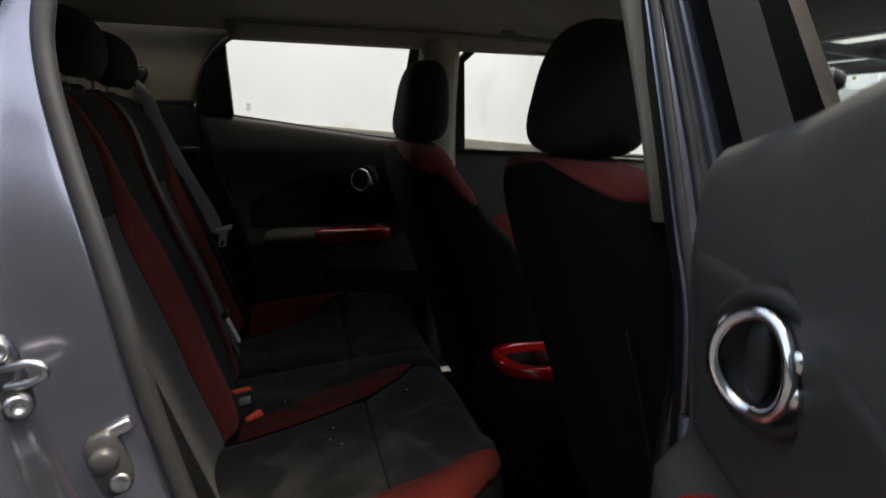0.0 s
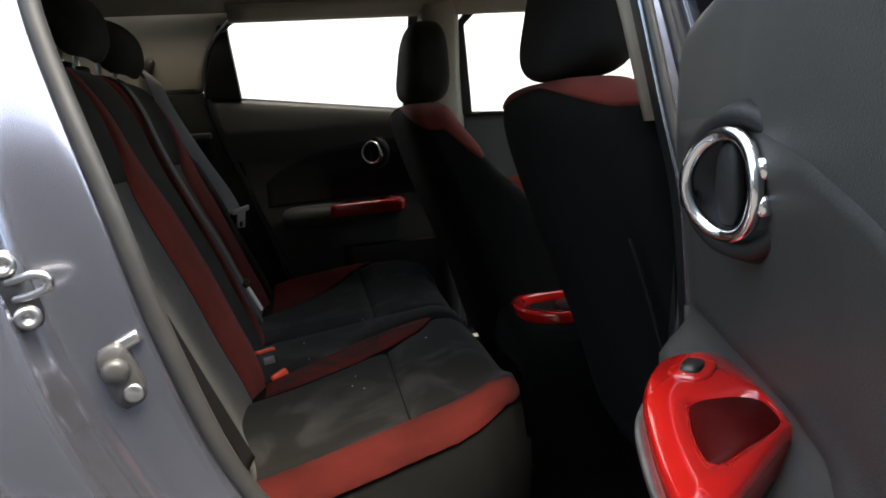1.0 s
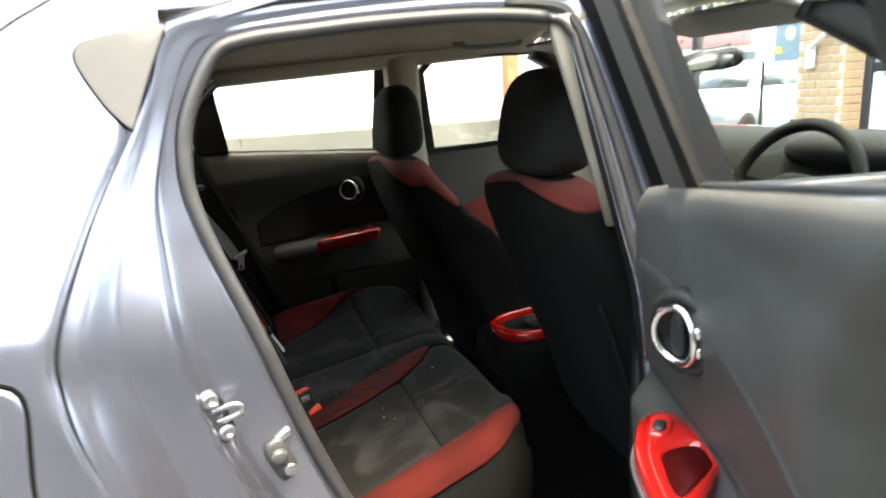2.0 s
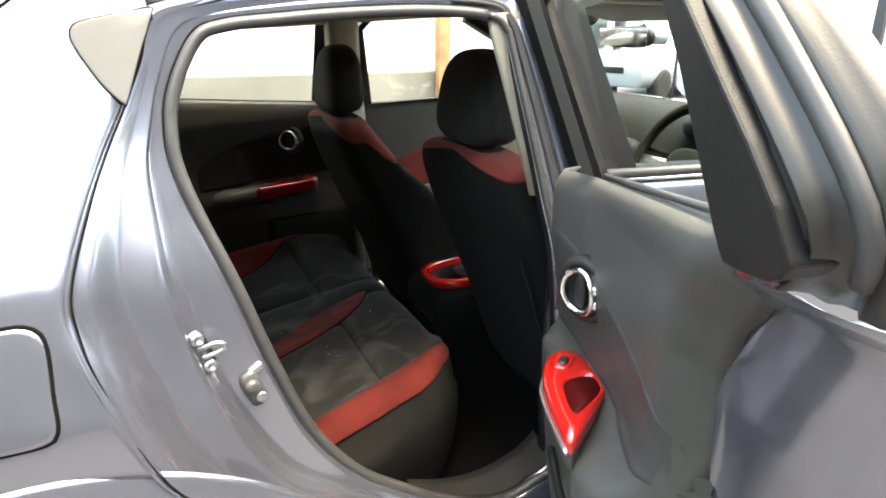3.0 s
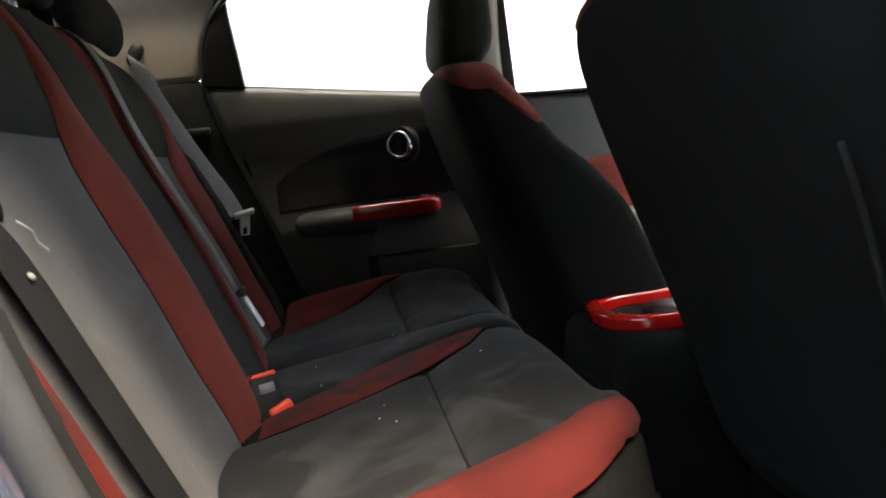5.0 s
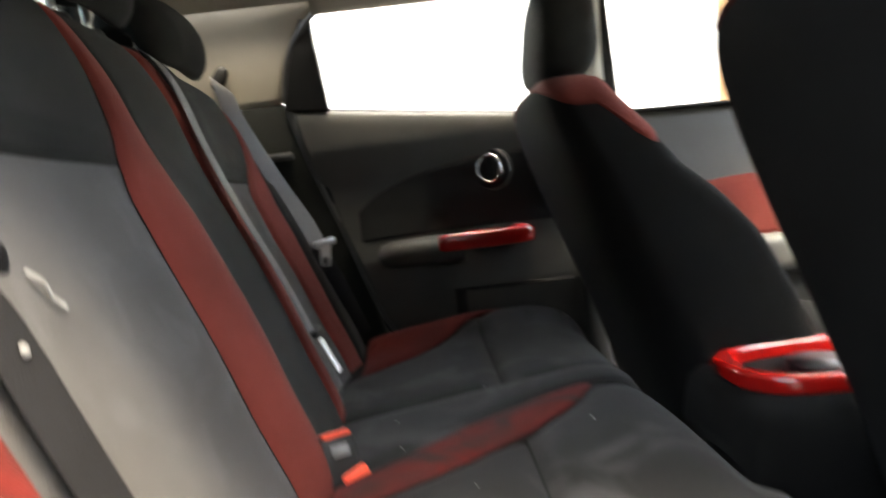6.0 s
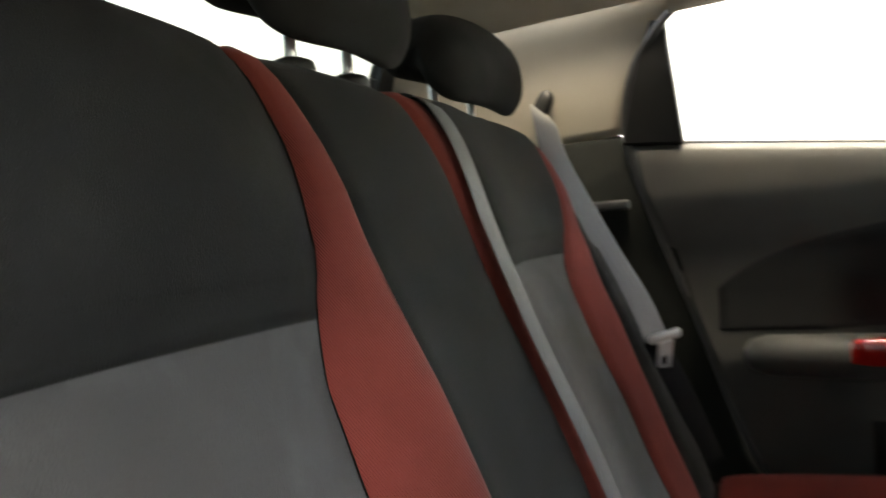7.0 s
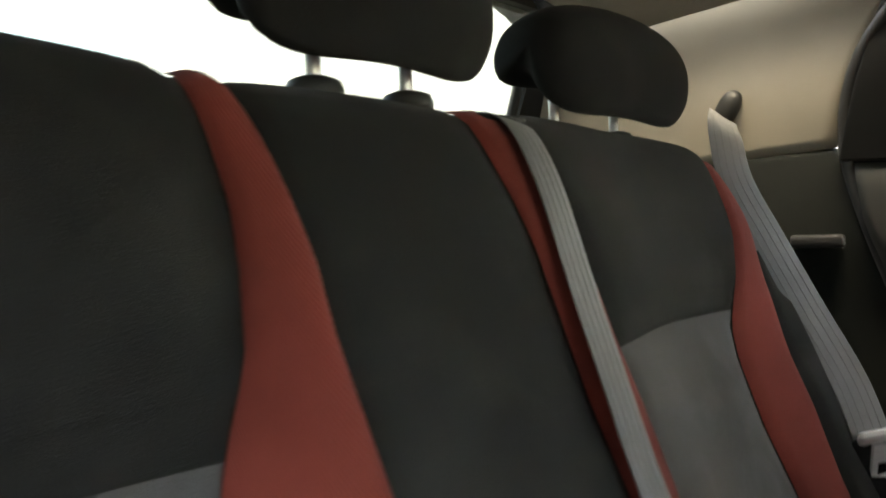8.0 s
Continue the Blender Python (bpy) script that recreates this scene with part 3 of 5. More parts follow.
C_R = [(0.55, 0.51), (0.8, 0.50), (0.93, 0.515), (0.985, 0.535), (1.06, 0.565), (1.13, 0.585), (1.18, 0.595)]
D_L = [(0.55, -0.556), (0.7, -0.56), (0.802, -0.565), (0.865, -0.567), (0.92, -0.568), (1.02, -0.571), (1.07, -0.574), (1.154, -0.585), (1.18, -0.585)]
D_R = [(0.55, -0.622), (0.8, -0.622), (0.9, -0.614), (0.98, -0.61), (1.07, -0.61), (1.15, -0.615), (1.18, -0.615)]


def edge(table, sign=1, add=0.0):
    tab = [(vz(z), sign * y + add) for z, y in table] + [(1.0, sign * table[-1][1] + add)]
    return lambda v: interp(v, tab)


con = lambda y: (lambda v: y)
VS = vz(0.982)
bench = part("rear_seat", loft([[back(y, v) + Vector((-0.008, 0, -0.003)) for v in np.linspace(0, 1, 40)] + [Vector((-0.62, y, 0.9)), Vector((-0.60, y, 0.58))] for y in np.linspace(-0.635, 0.635, 65)]), CLOTH, car, "black fabric rear bench seat with red stripes, slightly dusty")
for s in (-1, 1):
    CL, CR = (edge(C_L), edge(C_R)) if s > 0 else (edge(D_L), edge(D_R))
    AL, AR = (edge(B_R), edge(B_L)) if s > 0 else (edge(A_L), edge(A_R))
    two = (lambda f, g, k: (f, g) if k > 0 else (g, f))
    a, b = two(CR, con(0.632 * s), s)
    part("side_bolster", pad(back, a, b, 0, 0.78, 0.006), CLOTH, bench)
    a, b = two(CL, CR, s)
    # the near stripe gets the darker red, its shade painted in
    part("red_stripe", pad(back, a, b, 0.02, 0.80, 0.006, 0.003, 10, 36), RED if s > 0 else REDWORNSHADE, bench, "red ribbed fabric stripe")
    a, b = two(AL, CL, s)
    part("upper_panel", pad(back, a, b, VS, 0.80, 0.013, 0.005, 24, 26), CLOTH, bench)
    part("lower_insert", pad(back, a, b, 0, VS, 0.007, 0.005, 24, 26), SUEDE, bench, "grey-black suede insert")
    a, b = two(AR, AL, s)
    part("red_stripe", pad(back, a, b, 0.02, 0.80, 0.007, 0.003, 10, 36), RED, bench, "red ribbed fabric stripe")
part("centre_panel", pad(back, edge(A_R), edge(B_L), 0, 0.80, 0.008, 0.006, 20, 36), CLOTH, bench)

SEATP = curve_pts(np.array([(-0.33, 0.565), (-0.25, 0.578), (-0.15, 0.592), (-0.03, 0.610), (0.05, 0.621), (0.11, 0.629), (0.150, 0.619), (0.168, 0.588), (0.172, 0.54), (0.152, 0.46), (0.13, 0.38)]), 160)

STOP = int(np.argmax(SEATP[:, 0])) + 1


def sx(x):
    return interp(x, list(zip(SEATP[:STOP, 0], np.arange(STOP) / 159)))


SIDE_Y = [(-0.33, 0.665), (-0.17, 0.648), (-0.07, 0.628), (0.03, 0.605), (0.08, 0.585), (0.12, 0.55), (0.145, 0.515), (0.16, 0.475), (0.168, 0.44), (0.173, 0.40)]


def cushion(u, v):
    """u: minus y; v: along the section from the back to the foot."""
    q = min(max(v, 0), 1) * 159
    i = min(int(q), 158)
    x, z = SEATP[i] + (SEATP[i + 1] - SEATP[i]) * (q - i)
    ay = abs(u)
    lim = interp(SEATP[min(i, STOP - 1)][0], SIDE_Y)
    front = max(0, min(1, (z - 0.5) / 0.09))
    rise = 0.028 * math.exp(-((ay - lim + 0.075) / 0.06) ** 2) * front
    dish = -0.003 * math.exp(-((ay - 0.32) / 0.14) ** 2) * front
    fall = -0.10 * max(0, (ay - lim + 0.035) / 0.055) ** 2 * front
    round_in = -0.05 * max(0, (ay - 0.40) / 0.2) ** 2 * (1 if v > 0.5 else 0) * min(1, (v - 0.5) * 4 if v > 0.5 else 0)
    return Vector((x + round_in, -u, z + rise + dish + fall))


def lim_u(sign, inset):
    tab = [(sx(x), sign * (y - inset)) for x, y in SIDE_Y]
    return lambda v: interp(v, tab + [(1.0, tab[-1][1])])


VF = sx(-0.017)
def core_row(v):
    i = min(int(v * 159), STOP - 1)
    lim = interp(SEATP[i][0], SIDE_Y)
    row = [cushion(k * lim, v) - Vector((0, 0, 0.010)) for k in np.linspace(-1, 1, 40)]
    def wall(p, sg):
        d = (Vector((-0.18, sg * 0.30, 0)) - Vector((p.x, p.y, 0))).normalized()
        return [Vector((p.x, p.y, 0)) + d * k + Vector((0, 0, min(p.z, z))) for k, z in ((-0.006, 0.555), (-0.006, 0.52), (-0.001, 0.47), (0.010, 0.42), (0.026, 0.37), (0.042, 0.33))]
    return wall(row[0], 1)[::-1] + row + wall(row[-1], -1)


part("cushion_core", loft([core_row(v) for v in np.linspace(0, 1, 60)], closed=False, caps=False), CUSHSIDE, bench)
def along(table):
    tab = [(sx(x), u) for x, u in table]
    return lambda v: interp(v, tab)


NEAR_IN = along([(-0.33, 0.535), (-0.2, 0.53), (-0.12, 0.51), (-0.01, 0.472), (0.06, 0.452), (0.12, 0.447), (0.165, 0.43)])
FAR_IN = along([(-0.33, -0.36), (-0.25, -0.385), (-0.15, -0.44), (-0.055, -0.515), (0.02, -0.56), (0.06, -0.55), (0.12, -0.49), (0.165, -0.46)])
MID_A = along([(-0.25, 0.135), (-0.21, 0.118), (-0.14, 0.082), (-0.065, 0.046), (0.0, 0.024), (0.06, 0.009), (0.095, 0.007), (0.165, 0.007)])
MID_B = along([(-0.25, 0.202), (-0.215, 0.195), (-0.165, 0.183), (-0.09, 0.159), (-0.01, 0.122), (0.06, 0.066), (0.095, 0.014), (0.165, 0.011)])
FAR_A = along([(-0.25, -0.10), (0.165, -0.06)])
part("red_side_stripe", pad(cushion, NEAR_IN, lim_u(1, 0.025), sx(-0.30), sx(0.160), 0.006, 0.002, 12, 44), REDSEATSHADE, bench, "red ribbed fabric stripe on the cushion")
part("red_side_stripe", pad(cushion, lim_u(-1, 0.025), FAR_IN, sx(-0.27), sx(0.05), 0.006, 0.002, 12, 44), REDSEATSHADE, bench, "red ribbed fabric stripe on the cushion")
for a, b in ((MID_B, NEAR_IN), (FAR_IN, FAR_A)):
    part("seat_insert", pad(cushion, a, b, 0.02, VF, 0.009, 0.011, 26, 24), SHADESUEDE, bench, "dusty black suede seat insert, shade in its colour")
    part("front_insert", pad(cushion, a, b, VF, 0.86, 0.007, 0.011, 26, 40), SHADESUEDE, bench, "dusty black suede seat panel, shade in its colour")
part("red_middle_stripe", pad(cushion, MID_A, MID_B, sx(-0.25), sx(0.095), 0.004, 0.003, 12, 30), REDWORNSHADE, bench, "red ribbed fabric stripe on the cushion")
part("centre_seat_panel", pad(cushion, FAR_A, MID_A, 0.02, 0.86, 0.007, 0.004, 14, 40), SHADESUEDE, bench)


HOOK = curve_pts([(0.046, -0.112), (0.064, -0.085), (0.067, -0.045), (0.055, -0.014), (0.028, 0.006), (-0.012, 0.008), (-0.046, -0.006), (-0.064, -0.034), (-0.06, -0.062),
                  (-0.042, -0.070), (-0.012, -0.064), (0.008, -0.076), (0.02, -0.1), (0.03, -0.113)], 56, True)


def headrest(parent, x, y, half, top, posts):
    """A rear headrest: a hooked section with a pad hanging in front, on two steel posts."""
    mid = np.array((0.026, -0.035))
    rings = []
    for k in np.linspace(-1, 1, 33):
        g = max(0.0, 1 - abs(k) ** 4.5) ** 0.42 * 0.9 + 0.1
        drop = 0.014 * k * k
        rings.append([(x + mid[0] + (px - mid[0]) * g - 0.012 * k * k, y + half * k, top + mid[1] + (pz - mid[1]) * g - drop) for px, pz in HOOK])
    part("headrest", loft(rings), CLOTH, parent, "black fabric headrest")
    for py in posts:
        part("post", tube([(x + 0.004, py, 1.15), (x + 0.002, py, top - 0.045)], 0.0055, 12), SATIN, parent, "bright steel headrest post")
        part("post_guide", lathe([(0.001, 0.012), (0.012, 0.012), (0.019, 0.009), (0.021, 0.004), (0.021, -0.006)], 20, Matrix.Translation((x + 0.004, py, 1.182))), PLASTIC, parent, "black plastic guide collar")


headrest(bench, -0.545, 0.004, 0.112, 1.318, (-0.042, 0.044))
headrest(bench, -0.572, 0.37, 0.146, 1.318, (0.275, 0.393))
headrest(bench, -0.572, -0.415, 0.135, 1.30, (-0.355, -0.465))

# ---- seat belts and buckles ----
def strap(name, label, pts, up, half=0.0235, web=WEB, lines=True):
    b = thing(name, label, "seat belt", "rear seat belts")
    part("webbing", tube(curve_pts(pts, 60), 0, flat=(half, 0.0008, up)), web, b)
    n = Vector(up).normalized()
    mid = [Vector(p) for p in curve_pts(pts, 60)]
    for k in (-0.62, -0.22, 0.22, 0.62) if lines else ():
        line = [p + n * 0.0006 + (mid[min(i + 1, 59)] - mid[max(i - 1, 0)]).normalized().cross(n).normalized() * (half * k) for i, p in enumerate(mid)]
        part("woven_line", tube(line, 0.0008, 5), web, b)
    return b


def on_back(y, z, off=0.020):
    return back(y, vz(z)) + Vector((off * 0.93, 0, off * 0.37))


b3 = strap("seat_belt", "grey webbing seat belt with a steel tongue over the far seat", [(-0.556, 0.675, 1.238), (-0.54, 0.635, 1.222), (-0.522, 0.60, 1.195), on_back(0.572, 1.14, 0.016), on_back(0.583, 1.07, 0.016), on_back(0.585, 0.965, 0.016), on_back(0.572, 0.88, 0.02), on_back(0.55, 0.82, 0.022)], (0.72, -0.62, 0.30))
part("lap_webbing", tube(curve_pts([on_back(0.55, 0.825, 0.018), on_back(0.57, 0.74, 0.02), on_back(0.60, 0.66, 0.02), on_back(0.62, 0.60, 0.02)], 20), 0, flat=(0.0225, 0.0008, (0.72, -0.62, 0.30))), BLACKWEB, b3, "dark lap webbing")
part("belt_guide", sell((0, 0, 0), (0.016, 0.014, 0.03), 2.4, m=pose(-0.553, 0.682, 1.248, 0, 30, 0)), PLASTIC, b3, "black belt guide")


def tongue(parent, p, m3):
    m = Matrix.Translation(p) @ m3
    part("tongue_slot", box(0.007, 0.06, 0.016, m @ Matrix.Translation((0.006, 0, 0.012)), 0.005), SATIN, parent, "steel belt tongue")
    part("tongue_blade", frame_of([(0.006, -0.014, 0.004), (0.006, 0.014, 0.004), (0.006, 0.013, -0.05), (0.006, -0.013, -0.05)], [(0.006, -0.007, -0.022), (0.006, 0.007, -0.022), (0.006, 0.007, -0.04), (0.006, -0.007, -0.04)], (0.004, 0, 0)), SATIN, parent, "", False).matrix_local = m


tongue(b3, on_back(0.545, 0.818, 0.03), pose(0, 0, 0, 0, 0, -40) @ pose(0, 0, 0, 8, 20, 0))
b2 = strap("seat_belt", "grey webbing centre seat belt with a steel end plate", [on_back(0.118, 1.177, 0.002), on_back(0.114, 1.158, 0.012), on_back(0.111, 1.11, 0.015), on_back(0.115, 1.03, 0.015), on_back(0.114, 0.97, 0.016), on_back(0.107, 0.9, 0.018), on_back(0.103, 0.8, 0.022), on_back(0.103, 0.71, 0.024), on_back(0.108, 0.62, 0.02)], (0.93, 0, 0.37), 0.0165)
part("belt_exit", box(0.02, 0.05, 0.006, pose(-0.51, 0.118, 1.176, 0, 15, 0), 0.002), PLASTIC, b2)
part("anchor_plate", box(0.006, 0.02, 0.06, pose(-0.278, 0.106, 0.684, 0, -24, 0), 0.003), SATIN, b2, "steel end plate")
part("anchor_stitch", box(0.01, 0.052, 0.012, pose(-0.293, 0.106, 0.722, 0, -24, 0), 0.003), PLASTIC, b2)
b1 = strap("seat_belt", "dark webbing seat belt over the edge of the near outer seat", [(-0.56, -0.60, 1.215), on_back(-0.60, 1.165, 0.016), on_back(-0.592, 1.08, 0.014), on_back(-0.57, 0.97, 0.013), on_back(-0.555, 0.884, 0.013), on_back(-0.552, 0.846, 0.013), on_back(-0.552, 0.812, 0.013), on_back(-0.547, 0.74, 0.013), on_back(-0.54, 0.62, 0.013)], (0.90, -0.26, 0.35), 0.0145, BLACKWEB, False)
part("stop_button", lathe([(0.001, 0.0022), (0.002, 0.002), (0.0032, 0.0012), (0.0032, 0)], 14, Matrix.Translation(on_back(-0.55, 0.845, 0.016)) @ pose(0, 0, 0, 0, 66, 0)), TAPE, b1, "small grey stop button")
tag = thing("seat_label", "small greyish white care label hanging from a dark pouch", "label")
part("tape", tube(curve_pts([on_back(-0.488, 0.886, 0.010), on_back(-0.482, 0.876, 0.013), on_back(-0.477, 0.868, 0.010), on_back(-0.47, 0.859, 0.012)], 16), 0, flat=(0.0017, 0.0006, (0.93, 0, 0.37))), TAPE, tag)
part("pouch", sell(on_back(-0.503, 0.896, 0.007), (0.003, 0.010, 0.012), 2.3), BLACKWEB, tag, "small dark pouch")


def buckle(p, m3, label, tab):
    b = thing("belt_buckle", label, "seat belt buckle", "rear belt buckles")
    b.matrix_world = Matrix.Translation(p) @ m3
    part("body", box(0.024, 0.044, 0.062, Matrix.Translation((0, 0, -0.032)), 0.005, 3), PLASTIC, b)
    part("release_button", box(0.018, 0.036, 0.006, Matrix.Translation((0.002, 0, 0.001)), 0.002), BUCKLERED, b, "orange-red release button")
    part("marking", box(0.001, 0.022, 0.014, Matrix.Translation((0.0125, 0, -0.018)), 0.0), GREYTRIM, b, "pale moulded mark")
    if tab:
        part("tab", box(0.012, 0.034, 0.016, pose(0.016, 0.012, -0.052, 18, 10, 0), 0.004), BUCKLERED, b, "orange-red tab")
    return b


buckle((-0.25, -0.10, 0.628), pose(0, 0, 0, 0, 0, -62) @ pose(0, 0, 0, 0, -14, 0), "black belt buckle with a red button lying on the seat", True)
buckle((-0.272, 0.19, 0.572), pose(0, 0, 0, 0, 30, 0), "black belt buckle sunk between cushion and backrest", False)

lint = tagged(new("lint"), "tiny pale lint specks on the dark seat cushion", "lint", kind="stuff")
rnd = random.Random(7)
bm = bmesh.new()
for k in range(7):
    c = cushion(rnd.uniform(-0.1, 0.5), sx(rnd.uniform(-0.22, 0.12))) + Vector((0, 0, 0.0085))
    q = Euler((rnd.uniform(-0.3, 0.3), rnd.uniform(-0.3, 0.3), rnd.random() * 6)).to_matrix()
    l, w = rnd.uniform(0.0006, 0.0018), 0.0004
    ring0 = [bm.verts.new(c + q @ Vector(v)) for v in ((-l, -w, 0), (l, -w, 0.0004), (l, w, 0.0004), (-l, w, 0))]
    ring1 = [bm.verts.new(v.co + Vector((0, 0, 0.0008))) for v in ring0]
    bm.faces.new(ring1)
    for i in range(4):
        bm.faces.new((ring0[i], ring0[(i + 1) % 4], ring1[(i + 1) % 4], ring1[i]))
part("specks", bm, WHITE, lint, "", False)

# ---- front seats ----
def front_seat(x, y, label):
    side = 0.09 if y > 0 else 0.05
    SIDEZ = [(0.4, 0.3), (0.5, 1), (0.80, 1), (0.87, 0.75), (0.92, 0.36), (0.98, 0.26), (1.05, 0.05)] if y > 0 else [(0.4, 0.3), (0.5, 1), (0.85, 1), (1.0, 0.55), (1.06, 0)]

    def ring(z, hw, rear, front, e=3.0, n=44, grow=0.0):
        pts = []
        for i in range(n):
            a = 2 * math.pi * i / n
            c, q = math.cos(a), math.sin(a)
            px = math.copysign(abs(c) ** (2 / e), c)
            py = math.copysign(abs(q) ** (2 / e), q)
            bolster = side * abs(py) ** 3 * interp(z, SIDEZ) if px > -0.2 else 0
            dish = 0.012 * (1 - py * py) if px < 0 else 0
            pts.append((rear + (front - rear) * (px * (1 + grow) + 1) / 2 + bolster + dish, hw * py * (1 + grow), z + grow * 0.15))
        return pts
    rows = [(0.40, 0.20, 0.42, 0.55), (0.47, 0.235, 0.385, 0.55), (0.6, 0.25, 0.35, 0.535), (0.75, 0.255, 0.30, 0.49), (0.88, 0.255, 0.255, 0.44), (0.97, 0.25, 0.228, 0.395), (1.03, 0.232, 0.213, 0.36), (1.063, 0.205, 0.212, 0.345), (1.083, 0.16, 0.222, 0.33), (1.092, 0.09, 0.245, 0.315)]
    if y > 0:
        rows = [(z, hw, rear, front + interp(z, [(0.47, 0.05), (0.6, 0.07), (0.75, 0.05), (0.88, 0.02), (1.0, 0.0)])) for z, hw, rear, front in rows]
    keys = curve_pts(rows, 48)
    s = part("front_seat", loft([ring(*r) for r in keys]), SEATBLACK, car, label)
    def cap_row(t):
        pts = []
        for i in range(88):
            a = 2 * math.pi * i / 88
            k = abs(math.sin(a)) ** (2 / 3.0)
            zb = 1.083 - 0.03 * k ** 1.5 - (0.03 if y > 0 else 0.008) * k ** 6 - (0.15 * max(0, math.cos(a)) ** 0.4 * k ** 5 if y > 0 else 0)
            z = zb + (1.0915 - zb) * t
            r = [interp(z, [(q[0], q[m]) for q in keys]) for m in (1, 2, 3)]
            c0, q0 = math.cos(a), math.sin(a)
            px = math.copysign(abs(c0) ** (2 / 3.0), c0)
            py = math.copysign(abs(q0) ** (2 / 3.0), q0)
            g = 0.004 if t > 0.02 else -0.002
            pts.append((r[1] + (r[2] - r[1]) * (px + 1) / 2 + g * px + (0.012 * (1 - py * py) if px < 0 else 0) + (side * abs(py) ** 3 * interp(z, SIDEZ) if px > -0.2 else 0), (r[0] + g) * py, z + g * 0.3))
        return pts
    part("shoulder_panel", loft([cap_row(t) for t in np.linspace(0, 0.96, 12)], caps=False), RED, s, "red ribbed fabric shoulder panel")

    def warp(p):
        k = (p.z + 0.1) / 0.2
        return Vector((p.x * (1 - 0.25 * k) + 0.018 * k, p.y * (1.03 - 0.34 * max(0, k) ** 1.6), p.z + 0.01 * (1 - (p.y / 0.14) ** 2) * (1 if p.z > 0 else 0)))
    part("headrest", sell((0.29, 0, 1.19), (0.066, 0.148, 0.098), 3.4, 44, 28, warp), CLOTH, s, "black fabric headrest")
    for py in (-0.06, 0.06):
        part("post", tube([(0.30, py, 1.05), (0.30, py, 1.15)], 0.006, 10), CHROME, s)
    for sg in ((-1,) if y < 0 else ()):
        part("piping", tube(curve_pts([(0.27, sg * 0.225, 0.878), (0.296, sg * 0.222, 0.80), (0.335, sg * 0.215, 0.66), (0.38, sg * 0.2, 0.5)], 20), 0.0025, 6), CLOTH, s, "dark seam piping")
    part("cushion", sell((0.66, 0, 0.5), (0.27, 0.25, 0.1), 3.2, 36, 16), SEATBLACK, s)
    part("base", box(0.42, 0.4, 0.2, Matrix.Translation((0.66, 0, 0.4)), 0.02), PLASTIC, s)
    s.matrix_basis = Matrix.Translation((x, y, 0))
    return s


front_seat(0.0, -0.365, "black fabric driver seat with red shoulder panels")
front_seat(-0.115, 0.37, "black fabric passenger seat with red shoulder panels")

# ---- doors: s from the hinge to the rear, w inwards, z up ----
def flat_pane(name, pts, off, parent):
    """A plane pane: the points are drawn onto the plane of the first, a middle and the last one."""
    a, b, c = Vector(pts[0]), Vector(pts[len(pts) // 3]), Vector(pts[-2])
    n = (b - a).cross(c - a).normalized()
    flat = [Vector(p) - n * (Vector(p) - a).dot(n) for p in pts]
    ob = part(name, plate(flat, off), GLASS, parent, "", False)
    ob.visible_shadow = False
    return ob


